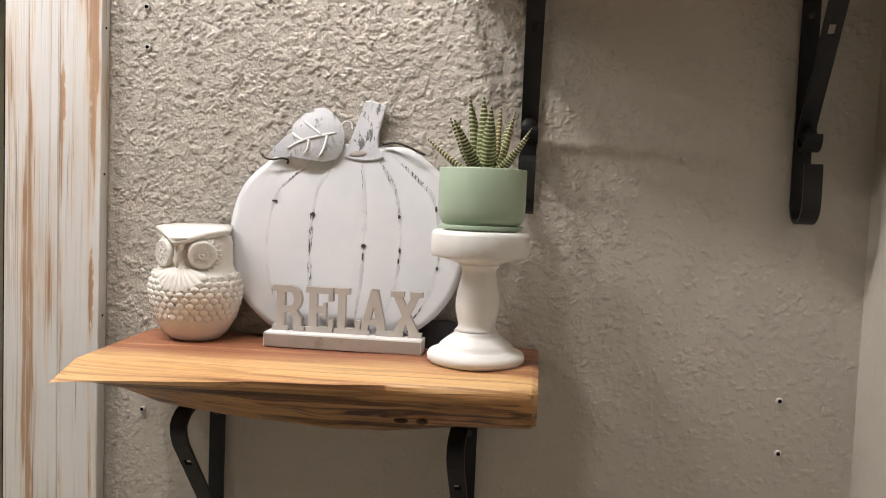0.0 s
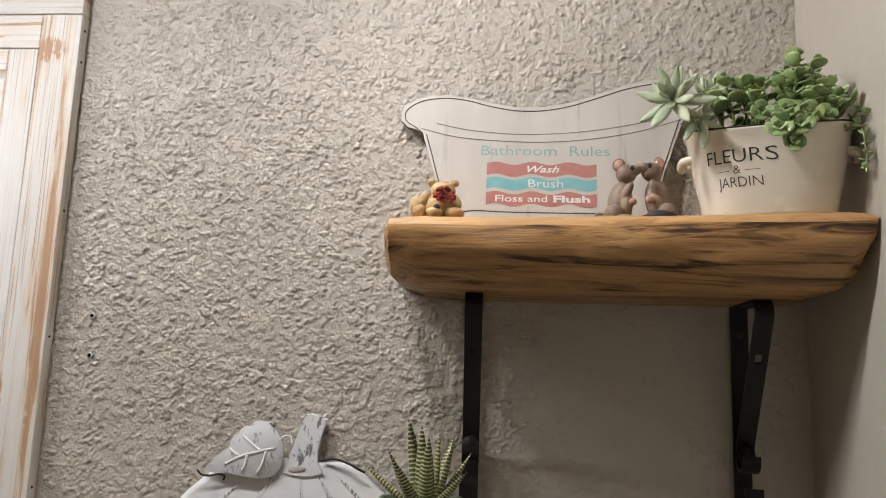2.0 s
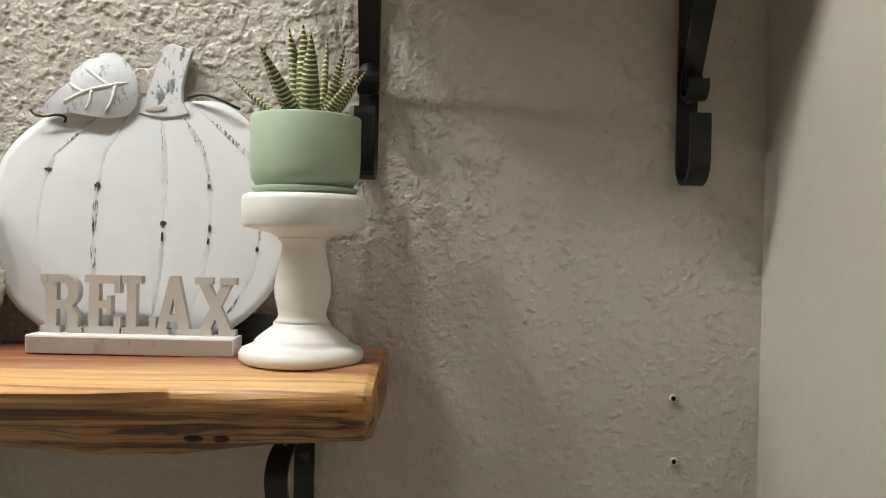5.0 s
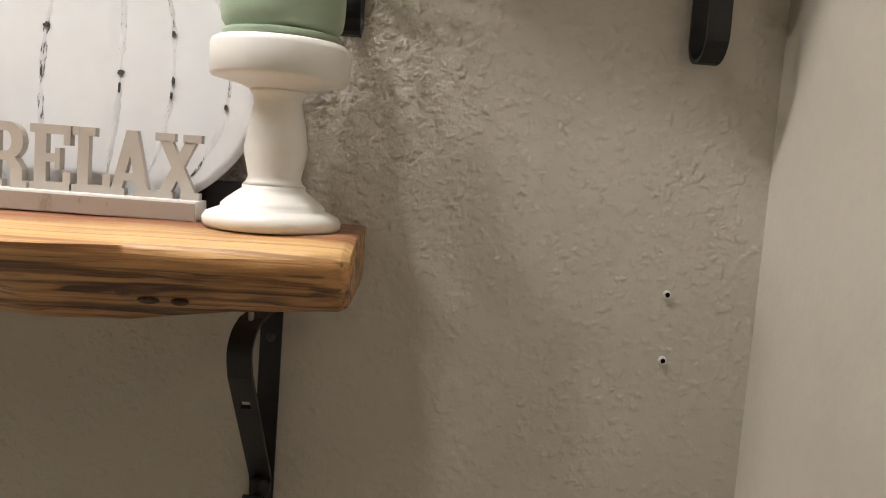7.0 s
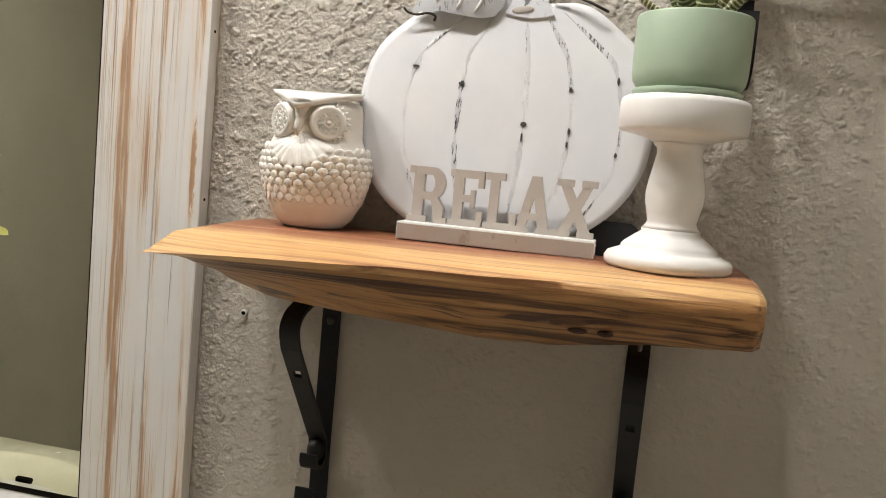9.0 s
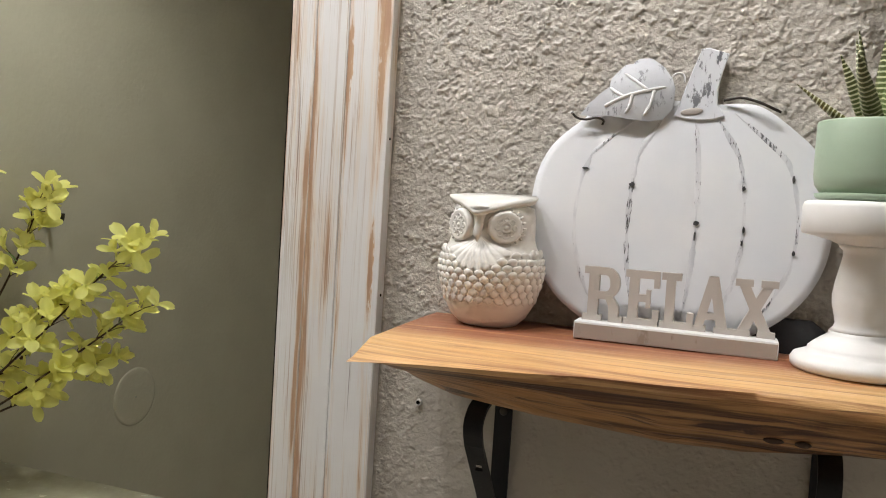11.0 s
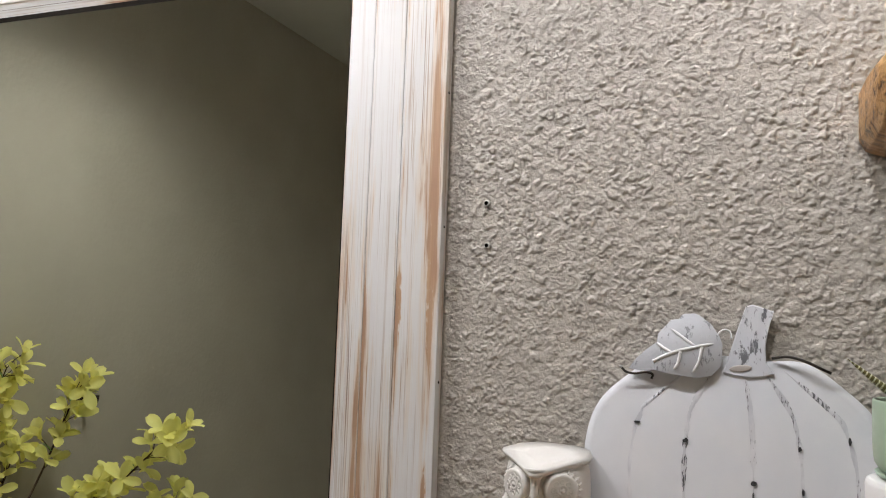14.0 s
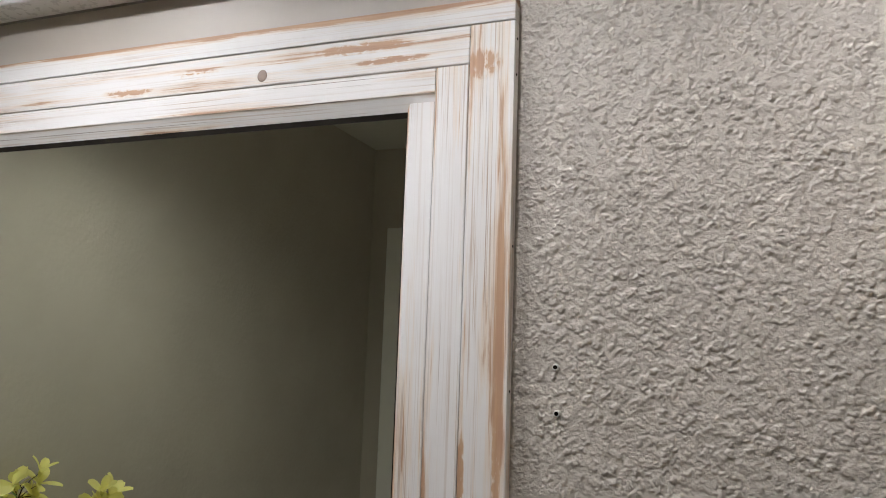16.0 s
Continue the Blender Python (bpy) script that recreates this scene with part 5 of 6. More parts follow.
def sage_pot():
    t = thing("plant_pot", "small sage green ceramic pot on a matching saucer", "plant pot", (CH_X, CH_Y, POT_Z))
    v, f = lathe_data([(0.0, 0.0), (0.040, 0.0), (0.0455, 0.0025), (0.0475, 0.006), (0.046, 0.0065), (0.041, 0.005), (0.0, 0.005)], 56)
    child("saucer", raw_mesh("saucer", v, f, SAGE), t, "sage green saucer")
    v, f = lathe_data([(0.0, 0.0052), (0.038, 0.0052), (0.0435, 0.008), (0.0475, 0.014), (0.0486, 0.021), (0.0490, 0.032), (0.0490, 0.0675), (0.0484, 0.0692), (0.0462, 0.0692), (0.0452, 0.0675), (0.0450, 0.057)], 64)
    child("pot", raw_mesh("pot", v, f[:-1], SAGE), t)
    v, f = lathe_data([(0.0, 0.061), (0.02, 0.0615), (0.0454, 0.059)], 40)
    child("soil", raw_mesh("soil", v, f[:-1], SOIL), t, "dark potting soil")


sage_pot()


def zebra_leaf(length, width, curve):
    """A thick pointed leaf, three-sided, with its length along u."""
    steps, verts, faces, uv = 12, [], [], []
    sect = ((-1.0, 0.15), (-0.55, -0.55), (0.0, -0.85), (0.55, -0.55), (1.0, 0.15), (0.0, 0.42))
    for k in range(steps + 1):
        t = k / steps
        w = width * (0.72 + 0.5 * t) * max(0.02, (1 - t ** 1.7)) if t > 0.25 else width * (0.72 + 0.5 * t) * (1 - t ** 1.7)
        z = length * t
        y = -curve * math.sin(t * math.pi * 0.5) * t
        for a, b in sect:
            verts.append((a * w, y + b * w * 0.75, z))
            uv.append((t, (a + 1) / 2))
    n = len(sect)
    for k in range(steps):
        for j in range(n):
            a, b = k * n + j, k * n + (j + 1) % n
            faces.append((a, b, b + n, a + n))
    me = raw_mesh("leaf", verts, faces, ZEBRA)
    layer = me.uv_layers.new(name="UVMap")
    for l in me.loops:
        layer.data[l.index].uv = uv[l.vertex_index]
    return me


def zebra_plant():
    t = thing("zebra_succulent", "zebra succulent with white-banded pointed dark green leaves", "plant", (CH_X + 0.002, CH_Y, POT_Z + 0.057))
    rng = random.Random(5)
    spec = []
    for k in range(3):
        spec.append((120 * k + 20, 5 + 5 * (k % 2), 0.084 + 0.007 * (k % 3), 0.0112, -0.004))
    for k in range(5):
        spec.append((72 * k - 12, 27 + 7 * (k % 2), 0.078 + 0.008 * (k % 3), 0.0118, -0.008))
    for k in range(5):
        spec.append((72 * k + 26, 50 + 7 * (k % 3), 0.072 + 0.006 * (k % 2), 0.0112, -0.010))
    for az, tilt, length, width, curve in spec:
        me = zebra_leaf(length * rng.uniform(0.92, 1.08), width, curve)
        l = child("leaf", me, t)
        a = radians(az + rng.uniform(-8, 8))
        l.matrix_basis = Matrix.Translation((0.008 * math.cos(a), 0.008 * math.sin(a), 0.002)) @ Matrix.Rotation(a + math.pi / 2, 4, "Z") @ Matrix.Rotation(radians(tilt + rng.uniform(-5, 5)), 4, "X")


zebra_plant()


# ---- upper shelf: bath plaque ----
def plaque():
    t = thing("bathtub_plaque", "bathtub-shaped white plank plaque with printed bathroom rules", "sign", (0, 0, 0))
    half = [(0.0775, 1.8435), (0.073, 1.862), (0.056, 1.916), (0.0385, 1.975), (0.030, 1.9805), (0.018, 1.984), (0.0095, 1.993), (0.0085, 2.004), (0.0145, 2.015), (0.028, 2.0235), (0.046, 2.028), (0.070, 2.0292), (0.095, 2.0255), (0.125, 2.018), (0.157, 2.0125), (0.190, 2.0125), (0.225, 2.019), (0.260, 2.031), (0.297, 2.045), (0.339, 2.053), (0.372, 2.052), (0.392, 2.044), (0.399, 2.031), (0.394, 2.016), (0.380, 2.005), (0.368, 2.002), (0.355, 1.966), (0.342, 1.930), (0.326, 1.880), (0.316, 1.8435)]
    fy = lambda z: 1.066 + (z - 1.843) * 0.115
    v, f = plate(half, fy, lambda z: min(fy(z) + 0.009, WALL_Y - 0.001), 0.0006)
    n = len(half)
    idx = [0] * n + [1] * n + [0, 1]
    child("board", raw_mesh("board", v, f, [PLAQUE, PLAQUE_EDGE], False, idx), t)

    def drawn(pts, r, mat=OUTLINE, name="printed_line"):
        sp = smooth_path([(x, fy(z) - 0.0002, z) for x, z in pts], 5)
        v2, f2 = tube_data(sp, r, 6)
        child(name, raw_mesh(name, v2, f2, mat), t)

    drawn([(0.038, 1.976), (0.028, 1.984), (0.0165, 1.992), (0.0145, 2.003), (0.022, 2.013), (0.040, 2.0215), (0.068, 2.0245), (0.095, 2.021), (0.125, 2.013), (0.157, 2.0075), (0.190, 2.0075), (0.225, 2.014), (0.260, 2.0255), (0.297, 2.0385), (0.339, 2.047), (0.370, 2.0465), (0.388, 2.039), (0.393, 2.028), (0.385, 2.014), (0.366, 2.006)], 0.0006)
    drawn([(0.056, 1.989), (0.100, 1.980), (0.158, 1.975), (0.220, 1.977), (0.280, 1.985), (0.345, 1.999)], 0.0005, FAINT_LINE)
    drawn([(0.036, 1.982), (0.080, 1.971), (0.130, 1.966), (0.190, 1.9645), (0.250, 1.969), (0.310, 1.980), (0.366, 1.998)], 0.0005, FAINT_LINE)
    drawn([(0.043, 1.974), (0.052, 1.944), (0.061, 1.912), (0.072, 1.876)], 0.0007)
    drawn([(0.361, 1.997), (0.348, 1.958), (0.334, 1.916), (0.320, 1.870)], 0.0007)
    drawn([(0.084, 1.867), (0.104, 1.8725), (0.140, 1.8715), (0.200, 1.871), (0.260, 1.8715), (0.300, 1.8725)], 0.0006)
    # three waved bands
    for name, z_hi, z_lo, mat in (("red_band", 1.9355, 1.9195, BRICK_RED), ("teal_band", 1.9155, 1.9015, TEAL), ("red_band", 1.8965, 1.8805, BRICK_RED)):
        wave = lambda x: 0.0021 * math.sin((x - 0.1215) / 0.136 * 2 * math.pi * 3)
        xs = [0.1215 + 0.136 * k / 40 for k in range(41)]
        verts, faces = [], []
        for k, x in enumerate(xs):
            for z in (z_lo + wave(x), z_hi + wave(x)):
                verts.append((x, fy(z) - 0.0003, z))
                verts.append((x, fy(z) + 0.0005, z))
        for k in range(40):
            a = k * 4
            faces += [(a, a + 4, a + 6, a + 2), (a + 2, a + 6, a + 7, a + 3), (a + 1, a + 5, a + 4, a)]
        child(name, raw_mesh(name, verts, faces, mat, False), t)

    def lettering(name, body, size, mat, x, z, width, lift=0.00055, **more):
        def bend(u, w, d):
            zz = z + w
            return Vector((x + u, fy(zz) - lift - d, zz))
        written(name, body, size, mat, t, None, 0.0001, bend=bend, width=width, **more)

    lettering("title_lettering", "Bathroom  Rules", 0.0190, TEAL_TEXT, 0.194, 1.952, 0.160, lift=0.0002)
    lettering("band_lettering", "Wash", 0.0125, WHITE_PRINT, 0.192, 1.9275, 0.040, shear=0.35, bold=0.0002)
    lettering("band_lettering", "Brush", 0.0150, WHITE_PRINT, 0.195, 1.9085, 0.043)
    lettering("band_lettering", "Floss and", 0.0120, WHITE_PRINT, 0.165, 1.8885, 0.064, bold=0.0001)
    lettering("band_lettering", "Flush", 0.0120, WHITE_PRINT, 0.227, 1.8885, 0.045, bold=0.00045)


plaque()


# ---- upper shelf: figurines ----
def bear():
    p = []
    for c, s, r, m in (((0, 0, 0.017), (0.017, 0.014, 0.017), (0, 0, 0), 0), ((0.004, -0.003, 0.036), (0.0135, 0.012, 0.0115), (0, 0, 0), 0), ((0.016, -0.003, 0.046), (0.0048, 0.003, 0.0048), (0, 0, 0), 0), ((-0.008, 0.0, 0.046), (0.0048, 0.003, 0.0048), (0, 0, 0), 0),
                       ((0.005, -0.014, 0.033), (0.0055, 0.005, 0.0045), (0, 0, 0), 0), ((-0.020, -0.010, 0.008), (0.008, 0.010, 0.008), (0, 0, 0), 0), ((0.016, -0.014, 0.007), (0.010, 0.009, 0.007), (0, 0, 0), 0), ((-0.006, -0.018, 0.006), (0.009, 0.008, 0.006), (0, 0, 0), 0),
                       ((-0.016, -0.004, 0.024), (0.006, 0.006, 0.011), (0, 25, 0), 0), ((0.017, -0.008, 0.022), (0.006, 0.006, 0.010), (0, -20, 0), 0), ((-0.022, 0.002, 0.016), (0.008, 0.008, 0.014), (0, 0, 0), 0)):
        v, f = ball(c, s, r, 16, 10)
        p.append((v, f, m))
    rng = random.Random(2)
    for k in range(34):
        a, q = rng.uniform(0, 6.28), 0.010 * math.sqrt(rng.random())
        v, f = ball((0.004 + q * math.cos(a), -0.0205 + rng.uniform(-0.002, 0.002), 0.0255 + q * math.sin(a)), (0.0027, 0.0026, 0.0027), (0, 0, 0), 8, 5)
        p.append((v, f, 1))
    for c, s in (((-0.004, -0.021, 0.010), (0.004, 0.004, 0.005)), ((0.002, -0.0185, 0.0345), (0.002, 0.0015, 0.0013))):
        v, f = ball(c, s, (0, 0, 0), 10, 6)
        p.append((v, f, 2))
    v, f, i = joined(p)
    ob = tagged(new("bear_figurine", raw_mesh("bear_figurine", v, f, [FUR_CREAM, BERRY, INK], True, i)), "tiny honey resin bear figurine with red berries", "figurine")
    ob.matrix_basis = pose(0.071, 0.985, UPPER_TOP - 0.0005, 0, 0, 10) @ Matrix.Diagonal((1.08, 1.05, 0.95, 1))


bear()


def mice():
    p = []

    def add(c, s, m, rot=(0, 0, 0), segs=16):
        v, f = ball(c, s, rot, segs, 10)
        p.append((v, f, m))
    for s, x0, lift in ((1, -0.018, 0.0), (-1, 0.019, 0.003)):
        add((x0, 0.0, 0.024 + lift), (0.0122, 0.012, 0.021), 0, (0, s * 8, 0))
        add((x0 + s * 0.004, -0.006, 0.022 + lift), (0.0075, 0.0085, 0.016), 1)
        add((x0 + s * 0.006, -0.002, 0.052 + lift), (0.0105, 0.0105, 0.0098), 0, (0, s * -15, 0))
        v, f = tube_data([(x0 + s * 0.008, -0.004, 0.053 + lift), (x0 + s * 0.017, -0.006, 0.056 + lift), (x0 + s * 0.0215, -0.007, 0.058 + lift)], [0.0075, 0.0048, 0.002], 12)
        p.append((v, f, 0))
        add((x0 - s * 0.0015, -0.003, 0.0605 + lift), (0.0066, 0.0026, 0.0066), 0, (0, s * 25, s * -25))
        add((x0 - s * 0.0020, -0.0050, 0.0603 + lift), (0.0048, 0.0018, 0.0048), 2, (0, s * 25, s * -25))
        add((x0 + s * 0.010, -0.0115, 0.056 + lift), (0.0022, 0.0018, 0.0026), 3)
        add((x0 + s * 0.004, -0.011, 0.031 + lift), (0.0048, 0.005, 0.012), 0, (20, s * 28, 0))
        add((x0 + s * 0.010, -0.013, 0.022 + lift), (0.0042, 0.0042, 0.0035), 2)
        add((x0 - s * 0.007, -0.008, 0.010 + lift), (0.0105, 0.012, 0.0095), 0)
        add((x0 + s * 0.001, -0.019, 0.0045), (0.0085, 0.0045, 0.0040), 1)
        v, f = tube_data(smooth_path([(x0 - s * 0.010, 0.006, 0.010), (x0 - s * 0.021, 0.001, 0.012), (x0 - s * 0.026, -0.008, 0.005), (x0 - s * 0.021, -0.018, 0.003)], 4), 0.0016, 8)
        p.append((v, f, 1))
    add((0.020, -0.012, 0.007), (0.017, 0.012, 0.008), 3)
    add((0.003, -0.022, 0.004), (0.0065, 0.004, 0.0038), 4)
    v, f = tube_data([(-0.040, -0.018, 0.003), (-0.002, -0.020, 0.003)], 0.0035, 10)
    p.append((v, f, 5))
    v, f, i = joined(p)
    ob = tagged(new("mice_figurine", raw_mesh("mice_figurine", v, f, [FUR_BROWN, FUR_PALE, BLUSH, INK, BERRY, TAN_BOARD], True, i)), "small brown resin figurine of two kissing mice", "figurine")
    ob.matrix_basis = pose(0.296, 1.000, UPPER_TOP - 0.0005, 0, 0, 4) @ Matrix.Diagonal((1.14, 1.08, 1.16, 1))


mice()


# ---- upper shelf: oval planter with succulents ----
PL_X, PL_Y, PL_TURN = 0.428, 0.966, -16.0
PLANTER = pose(PL_X, PL_Y, UPPER_TOP, 0, 0, PL_TURN)


def planter_axes(z):
    t = max(0.0, min(1.0, z / 0.088))
    return 0.066 + 0.018 * t, 0.042 + 0.014 * t


def planter():
    t = thing("oval_planter", "cream enamelled oval planter with black French lettering", "planter", (0, 0, 0))
    t.matrix_basis = PLANTER
    n = 72
    rings = []
    for z, k in ((0.0, 0.94), (0.0, 1.0), (0.003, 1.01), (0.02, 1), (0.045, 1), (0.07, 1), (0.084, 1.0), (0.0875, 1.025), (0.090, 1.03), (0.091, 1.015), (0.089, 0.97), (0.070, 0.94)):
        a, b = planter_axes(z)
        # the rim rises towards both ends
        ring = []
        for j in range(n):
            c, s = math.cos(2 * math.pi * j / n), math.sin(2 * math.pi * j / n)
            e = 2 / 2.3
            x, y = a * k * math.copysign(abs(c) ** e, c), b * k * math.copysign(abs(s) ** e, s)
            ring.append((x, y, z + (0.009 * abs(c) ** 3 if z > 0.08 else 0)))
        rings.append(ring)
    verts = [v for r in rings for v in r]
    faces = [tuple(range(n))[::-1]]
    for j in range(len(rings) - 1):
        for k in range(n):
            a, b = j * n + k, j * n + (k + 1) % n
            faces.append((a, b, b + n, a + n))
    child("body", raw_mesh("body", verts, faces, ENAMEL), t)
    a, b = planter_axes(0.075)
    v, f = lathe_data([(0.0, 0.078), (0.5, 0.0785), (0.955, 0.075)], 48, (a, b))
    child("soil", raw_mesh("soil", v, f[:-1], SOIL), t, "dark potting soil")
    rim = []
    for j in range(73):
        c, q = math.cos(2 * math.pi * j / 72), math.sin(2 * math.pi * j / 72)
        a, b = planter_axes(0.09)
        e = 2 / 2.3
        rim.append((a * 1.02 * math.copysign(abs(c) ** e, c), b * 1.02 * math.copysign(abs(q) ** e, q), 0.0912 + 0.009 * abs(c) ** 3))
    v, f = tube_data(rim, 0.0011, 8)
    child("rim", raw_mesh("rim", v, f, PEWTER), t, "thin dark rim")
    for s in (-1, 1):
        pts = smooth_path([(s * 0.076, 0.014, 0.070), (s * 0.086, 0.012, 0.068), (s * 0.0885, 0.0, 0.064), (s * 0.086, -0.012, 0.068), (s * 0.076, -0.014, 0.070)], 6)
        v, f = tube_data(pts, 0.0052, 10)
        child("handle", raw_mesh("handle", v, f, ENAMEL), t, "cream side handle")

    def on_side(u, w, d, z0, mid=-0.42):
        z = z0 + w
        a, b = planter_axes(z)
        ang = -math.pi / 2 + mid + u / ((a + b) / 2 * 1.06)
        c, s = math.cos(ang), math.sin(ang)
        e = 2 / 2.3
        x, y = a * math.copysign(abs(c) ** e, c), b * math.copysign(abs(s) ** e, s)
        nrm = Vector((c / a, s / b, 0)).normalized()
        return Vector((x, y, z)) + nrm * (0.0002 + d)

    for body, size, z0, width, mid in (("FLEURS", 0.0205, 0.0615, 0.062, -0.36), ("\u2014 & \u2014", 0.013, 0.0475, 0.038, -0.36), ("JARDIN", 0.0155, 0.0345, 0.040, -0.36)):
        written("lettering", body, size, INK, t, None, 0.0002, bend=lambda u, w, d, z0=z0, mid=mid: on_side(u, w, d, z0, mid), width=width, bold=-0.0002)
    for k in range(2):
        v = [on_side(-0.006 + 0.004 * k + q, w, 0.0001, 0.0035) for q, w in ((0, 0), (0.003, 0), (0.003, 0.0015), (0, 0.0015))]
        child("small_print", raw_mesh("small_print", v, [(0, 1, 2, 3)], INK, False), t, "tiny illegible print bar")


planter()


def round_leaf(w, l, thick, point=0.0):
    v, f = blob(12, 7)
    out = []
    for x, y, z in v:
        t = (y + 1) / 2
        out.append((x * w * (0.55 + 0.55 * t) * (1 - point * t ** 2), (y + 1) * l / 2, z * thick + 0.12 * l * t * t))
    return out, f


ROUND = [raw_mesh("leaf", *round_leaf(0.0088, 0.0145, 0.0017), JADE), raw_mesh("leaf", *round_leaf(0.0102, 0.0165, 0.0019), JADE), raw_mesh("leaf", *round_leaf(0.0064, 0.0105, 0.0014), JADE)]
LONG = [raw_mesh("leaf", *round_leaf(0.0068, 0.034, 0.0022, 0.72), GHOST), raw_mesh("leaf", *round_leaf(0.0085, 0.040, 0.0026, 0.72), GHOST), raw_mesh("leaf", *round_leaf(0.0056, 0.026, 0.0020, 0.72), GHOST)]


def set_leaf(me, parent, at, az, tilt, scale=1.0):
    l = child("leaf", me, parent)
    l.matrix_basis = Matrix.Translation(at) @ Matrix.Rotation(az, 4, "Z") @ Matrix.Rotation(tilt, 4, "X") @ Matrix.Diagonal((scale, scale, scale, 1))
    return l


def succulents():
    rng = random.Random(21)
    base = Vector((PL_X, PL_Y, UPPER_TOP + 0.078))
    t = thing("succulent_plant", "trailing green succulents with round fleshy leaves filling the planter", "plant", base)

    def stem(pts, r):
        sp = smooth_path(pts, 6)
        v, f = tube_data(sp, r, 7)
        child("stalk", raw_mesh("stalk", v, f, STALK), t)
        return sp

    # upright and arching stalks with paired leaves; ends relative to the base
    ends = [(-0.060, -0.020, 0.048), (-0.048, -0.030, 0.066), (-0.030, -0.026, 0.062), (-0.022, -0.044, 0.040), (-0.010, -0.030, 0.060), (0.002, -0.052, 0.046), (0.006, -0.066, 0.012), (0.000, -0.068, -0.004), (0.012, -0.030, 0.074),
            (0.020, -0.040, 0.064), (0.028, -0.022, 0.096), (0.040, -0.030, 0.082), (0.046, -0.036, 0.060), (0.056, -0.024, 0.066), (0.062, -0.036, 0.046), (0.068, -0.046, 0.036), (-0.040, -0.008, 0.052), (0.030, -0.056, 0.038), (0.052, -0.056, 0.026), (-0.014, 0.006, 0.070), (0.030, 0.004, 0.080)]
    for ex, ey, ez in ends:
        ex, ey, ez = ex * 1.08, ey * 1.05, ez + 0.012
        root = (ex * 0.55, ey * 0.35, -0.004)
        mid = (ex * 0.85, ey * 0.75, max(ez * 0.62, 0.024))
        sp = stem([root, mid, (ex, ey, ez)], 0.0016)
        n = len(sp)
        steps = 7
        for k in range(steps):
            p = sp[int((n - 1) * (0.30 + 0.70 * k / (steps - 1)))]
            az = rng.uniform(0, 6.28)
            for q in (0, 1):
                set_leaf(rng.choice(ROUND), t, p, az + math.pi * q + rng.uniform(-0.3, 0.3), radians(rng.uniform(5, 50)), rng.uniform(0.72, 1.25) * (0.8 if k == steps - 1 else 1.0))
    # clusters hanging over the front of the rim
    for c, size in (((0.000, -0.064, 0.024), 1.0), ((0.012, -0.068, 0.008), 1.15), ((-0.008, -0.067, 0.004), 1.1), ((0.003, -0.069, -0.010), 1.0), ((0.024, -0.064, 0.022), 1.0), ((-0.022, -0.056, 0.026), 0.9), ((0.040, -0.060, 0.022), 0.9)):
        stem([(c[0] * 0.7, -0.030, 0.010), (c[0], -0.052, 0.026), c], 0.0014)
        face = Vector((rng.uniform(-0.3, 0.3), -0.9, rng.uniform(0.0, 0.5))).to_track_quat("Z", "Y").to_matrix().to_4x4()
        for k in range(7):
            l = child("leaf", ROUND[1 if k < 4 else 2], t)
            l.matrix_basis = Matrix.Translation(c) @ face @ Matrix.Rotation(k * 1.57 + (0.78 if k > 3 else 0), 4, "Z") @ Matrix.Rotation(radians(16 if k < 4 else 45), 4, "X") @ Matrix.Diagonal((size * 0.85, size * 0.85, size * 0.85, 1))
    # trailing runner over the rim
    for pts in (((0.060, -0.040, 0.006), (0.072, -0.060, 0.012), (0.074, -0.068, -0.016), (0.072, -0.070, -0.040)), ((0.066, -0.034, 0.014), (0.076, -0.056, 0.030), (0.080, -0.062, 0.020))):
        sp = stem(pts, 0.0009)
        for k in range(3, len(sp), 2):
            az = rng.uniform(0, 6.28)
            set_leaf(ROUND[2], t, sp[k], az, radians(rng.uniform(-10, 50)), rng.uniform(0.45, 0.8))
            set_leaf(ROUND[2], t, sp[k], az + 2.6, radians(rng.uniform(-10, 50)), rng.uniform(0.45, 0.8))
    # pale rosette leaning out over the end
    for centre, face, count, size in (((-0.106, -0.034, 0.046), (-0.40, -0.88, 0.20), 17, 1.22), ((-0.062, -0.012, 0.062), (-0.1, -0.6, 0.75), 13, 0.80), ((-0.078, -0.032, 0.026), (-0.2, -0.95, -0.1), 8, 0.8)):
        stem([(-0.050, -0.010, 0.0), (centre[0] * 0.8, centre[1] * 0.7, centre[2] * 0.75), centre], 0.0028)
        quat = Vector(face).to_track_quat("Z", "Y").to_matrix().to_4x4()
        for k in range(count):
            a = k * 2.39996
            open_up = (66 - 84 * k / count) + 10 * math.sin(k * 2.7)
            l = child("leaf", LONG[0 if k > 4 else 2] if k % 3 else LONG[1 if k > 7 else 2], t)
            l.matrix_basis = Matrix.Translation(centre) @ quat @ Matrix.Rotation(a, 4, "Z") @ Matrix.Rotation(radians(open_up), 4, "X") @ Matrix.Diagonal((size, size, size, 1))
    # a few long pale leaves hanging by the rim
    for at, az, tilt in (((-0.080, -0.026, 0.030), 2.4, -60), ((-0.074, -0.030, 0.026), 2.9, -75), ((-0.070, -0.020, 0.052), 1.2, 62)):
        set_leaf(LONG[1], t, at, az, radians(tilt), 1.0)


succulents()


# ---- yellow flowers on the vanity, seen in the mirror ----
def vase():
    v, f = lathe_data([(0.0, 0.0), (0.040, 0.0), (0.046, 0.006), (0.052, 0.04), (0.050, 0.08), (0.036, 0.12), (0.026, 0.145), (0.030, 0.165), (0.027, 0.166), (0.022, 0.145), (0.0, 0.06)], 40)
    ob = tagged(new("vase", raw_mesh("vase", v, f, ENAMEL)), "plain cream vase on the vanity top", "vase")
    ob.location = (-1.47, 0.93, 0.7802)


vase()


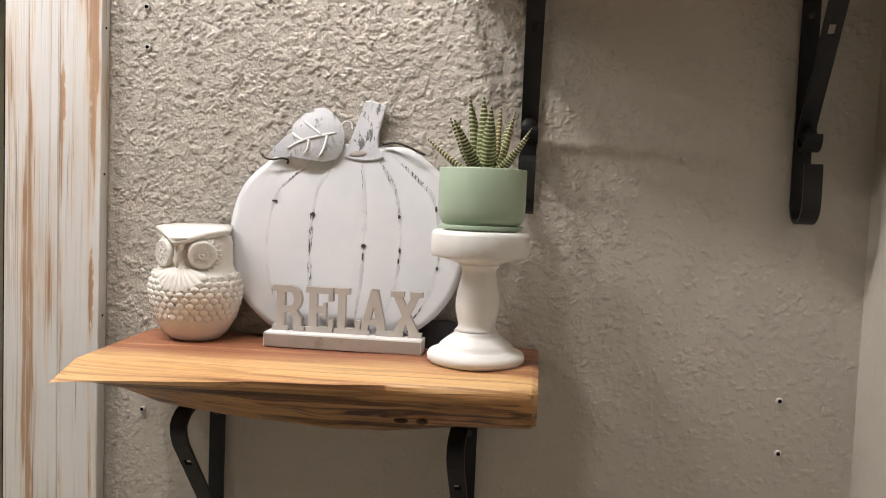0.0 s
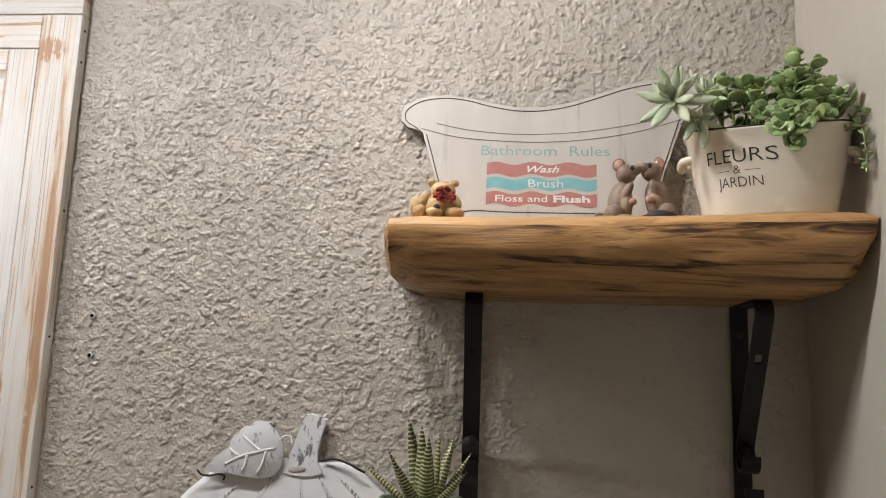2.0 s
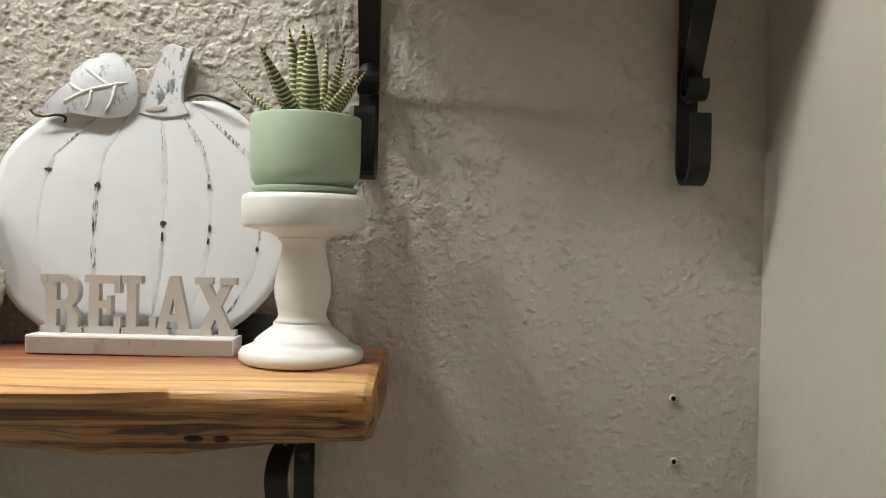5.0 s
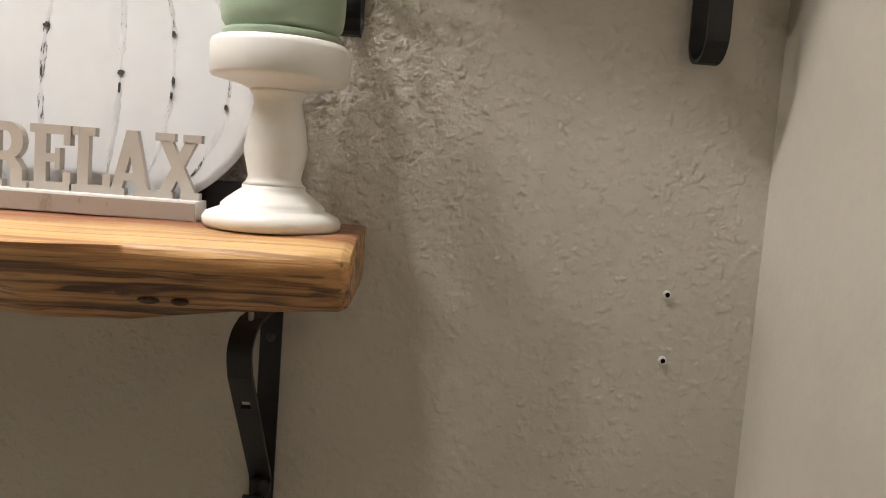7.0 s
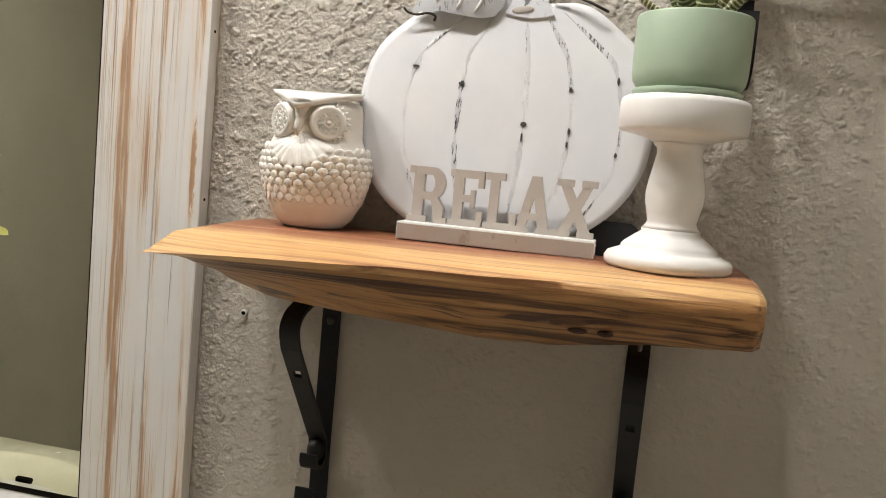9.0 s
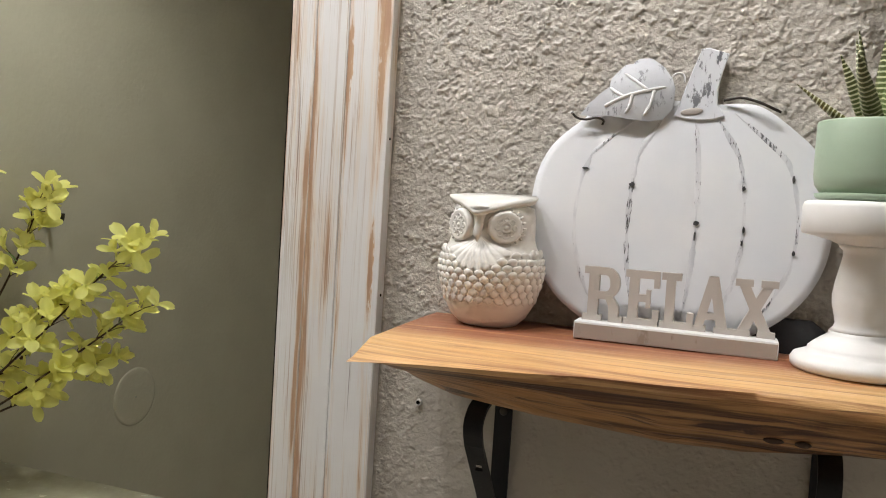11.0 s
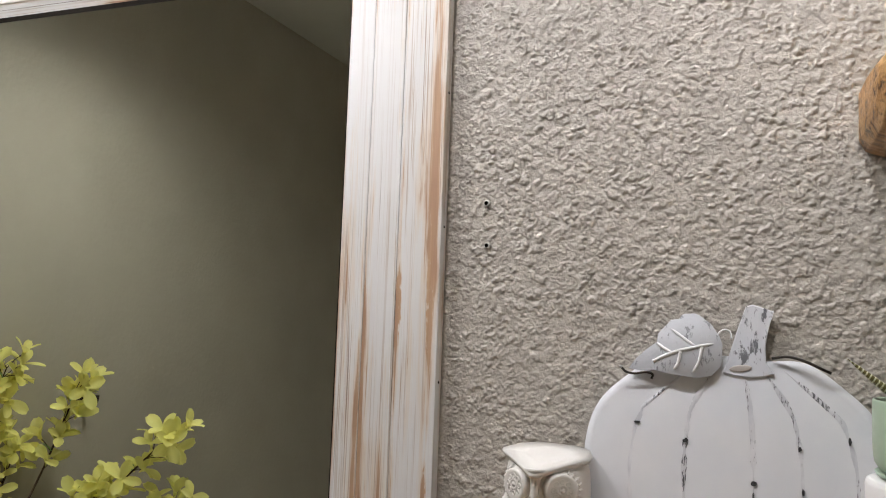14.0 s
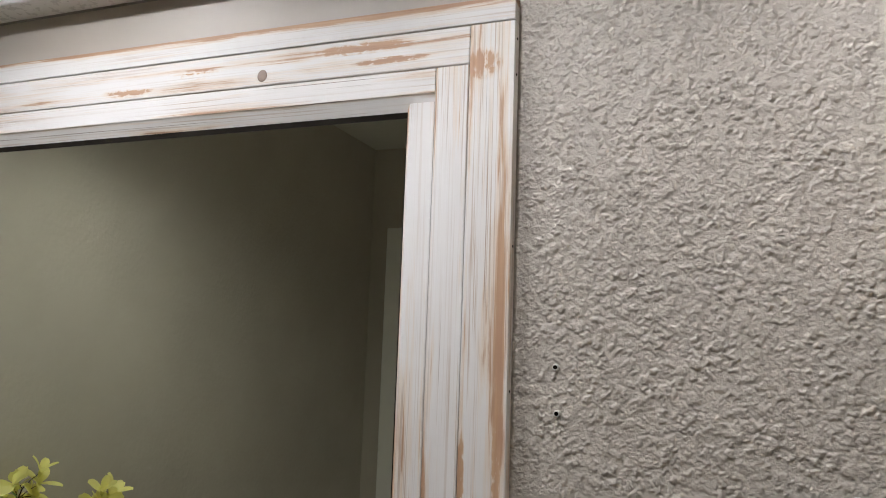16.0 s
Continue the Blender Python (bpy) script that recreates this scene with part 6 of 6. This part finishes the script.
def petal_mesh():
    """A spoon-shaped petal: narrow at the foot, broad and round at the tip, creased along the middle."""
    verts, faces = [], []
    wide = (0.0018, 0.0036, 0.0056, 0.0070, 0.0072, 0.0060, 0.0030)
    for k, w in enumerate(wide):
        t = k / (len(wide) - 1)
        for j in (-1, -0.5, 0, 0.5, 1):
            verts.append((j * w, 0.026 * t, 0.010 * t - 0.007 * t * t + 0.0016 * abs(j) ** 1.5))
    for k in range(len(wide) - 1):
        for j in range(4):
            a = k * 5 + j
            faces.append((a, a + 1, a + 6, a + 5))
    return verts, faces


def flower_mesh(openness, seed):
    rng = random.Random(seed)
    pieces = []
    v, f = petal_mesh()
    for k in range(4):
        m = Matrix.Rotation(k * math.pi / 2 + rng.uniform(-0.25, 0.25), 4, "Z") @ Matrix.Rotation(radians(openness + rng.uniform(-16, 16)), 4, "X") @ Matrix.Rotation(rng.uniform(-0.3, 0.3), 4, "Y")
        s = rng.uniform(0.85, 1.12)
        pieces.append((moved(v, m @ Matrix.Diagonal((s, s, s, 1))), f, 0))
    v, f = lathe_data([(0.0008, -0.008), (0.0016, -0.003), (0.0030, 0.001), (0.0, 0.003)], 8)
    pieces.append((v, f, 0))
    v, f, i = joined(pieces)
    return raw_mesh("flower", v, f, PETAL)


def forsythia():
    rng = random.Random(9)
    root = Vector((-1.47, 0.93, 0.930))
    t = thing("flower_branches", "yellow silk forsythia branches in a vase beside the mirror", "flowers", root + Vector((-0.008, 0, -0.028)))
    flowers = [flower_mesh(20, 1), flower_mesh(38, 2), flower_mesh(8, 3), flower_mesh(50, 4)]
    lv, lf = petal_mesh()
    green = raw_mesh("leaf", [(x * 1.6, y * 1.0, z) for x, y, z in lv], lf, SILK_LEAF)

    def branch(points, twigs, first):
        pts = [Vector(p) - root for p in points]
        sp = smooth_path(pts, 10)
        v, f = tube_data(sp, [0.0030 - 0.0018 * k / len(sp) for k in range(len(sp))], 7)
        child("branch", raw_mesh("branch", v, f, BARK), t)
        n = len(sp)
        for k in range(twigs):
            i = int((n - 1) * (first + (1 - first) * k / max(1, twigs - 1)))
            p = sp[i]
            d = (sp[min(i + 1, n - 1)] - sp[max(i - 1, 0)]).normalized()
            for q in range(2 + k % 2):
                side = Vector((rng.uniform(-1, 1), rng.uniform(-1, 1), rng.uniform(-0.6, 1))).normalized()
                e = p + (side * 0.8 + d * 0.6) * rng.uniform(0.014, 0.042)
                v, f = tube_data([p, (p + e) / 2 + Vector((0, 0, 0.003)), e], [0.0011, 0.0009, 0.0006], 5)
                child("twig", raw_mesh("twig", v, f, BARK), t)
                face = ((e - p).normalized() + Vector((0.15, 0.40, 0.45))).normalized()
                fl = child("flower", rng.choice(flowers), t)
                s = rng.uniform(1.35, 1.8)
                fl.matrix_basis = Matrix.Translation(e) @ face.to_track_quat("Z", "Y").to_matrix().to_4x4() @ Matrix.Rotation(rng.uniform(0, 6.28), 4, "Z") @ Matrix.Diagonal((s, s, s, 1))
            if k % 4 == 1:
                l = child("leaf", green, t, "mint green silk leaf")
                l.matrix_basis = Matrix.Translation(p) @ Matrix.Rotation(rng.uniform(0, 6.28), 4, "Z") @ Matrix.Rotation(radians(40), 4, "X")

    branch([(-1.47, 0.93, 0.93), (-1.44, 0.80, 1.02), (-1.38, 0.68, 1.15), (-1.315, 0.62, 1.25), (-1.255, 0.60, 1.315), (-1.21, 0.60, 1.347)], 11, 0.30)
    branch([(-1.47, 0.93, 0.93), (-1.50, 0.76, 1.10), (-1.53, 0.64, 1.24), (-1.53, 0.60, 1.32), (-1.51, 0.59, 1.385), (-1.50, 0.59, 1.418)], 8, 0.42)
    branch([(-1.47, 0.93, 0.93), (-1.42, 0.76, 1.00), (-1.33, 0.65, 1.10), (-1.26, 0.61, 1.165), (-1.215, 0.60, 1.200)], 8, 0.35)
    branch([(-1.47, 0.93, 0.93), (-1.52, 0.84, 1.12), (-1.56, 0.77, 1.28), (-1.57, 0.74, 1.40), (-1.55, 0.73, 1.475)], 11, 0.42)
    branch([(-1.47, 0.93, 0.93), (-1.45, 0.78, 0.97), (-1.40, 0.68, 1.01), (-1.34, 0.62, 1.055), (-1.31, 0.60, 1.085)], 8, 0.4)
    branch([(-1.47, 0.93, 0.93), (-1.48, 0.80, 1.03), (-1.46, 0.70, 1.12), (-1.40, 0.64, 1.19), (-1.36, 0.62, 1.225)], 9, 0.35)
    branch([(-1.47, 0.93, 0.93), (-1.50, 0.80, 0.98), (-1.50, 0.70, 1.03), (-1.46, 0.64, 1.09)], 8, 0.4)
    branch([(-1.47, 0.93, 0.93), (-1.54, 0.80, 1.06), (-1.58, 0.70, 1.20), (-1.585, 0.66, 1.30)], 7, 0.5)


forsythia()


# ---- floor tiles ----
def floor_tiles():
    size, gap = 0.33, 0.005
    nx, ny = int((EAST_X - WEST_X) / size) + 1, int((WALL_Y - SOUTH_Y) / size) + 1
    bm = box(0, size - gap, 0, size - gap, -0.008, 0.0, 0.0015, 1)
    first = part("tile", bm, FLOOR_TILE, floor)
    for i in range(nx):
        for j in range(ny):
            if i == j == 0:
                first.location = (WEST_X, SOUTH_Y, 0)
                continue
            t = child("tile", first.data, floor)
            t.location = (WEST_X + i * size, SOUTH_Y + j * size, 0)


floor_tiles()
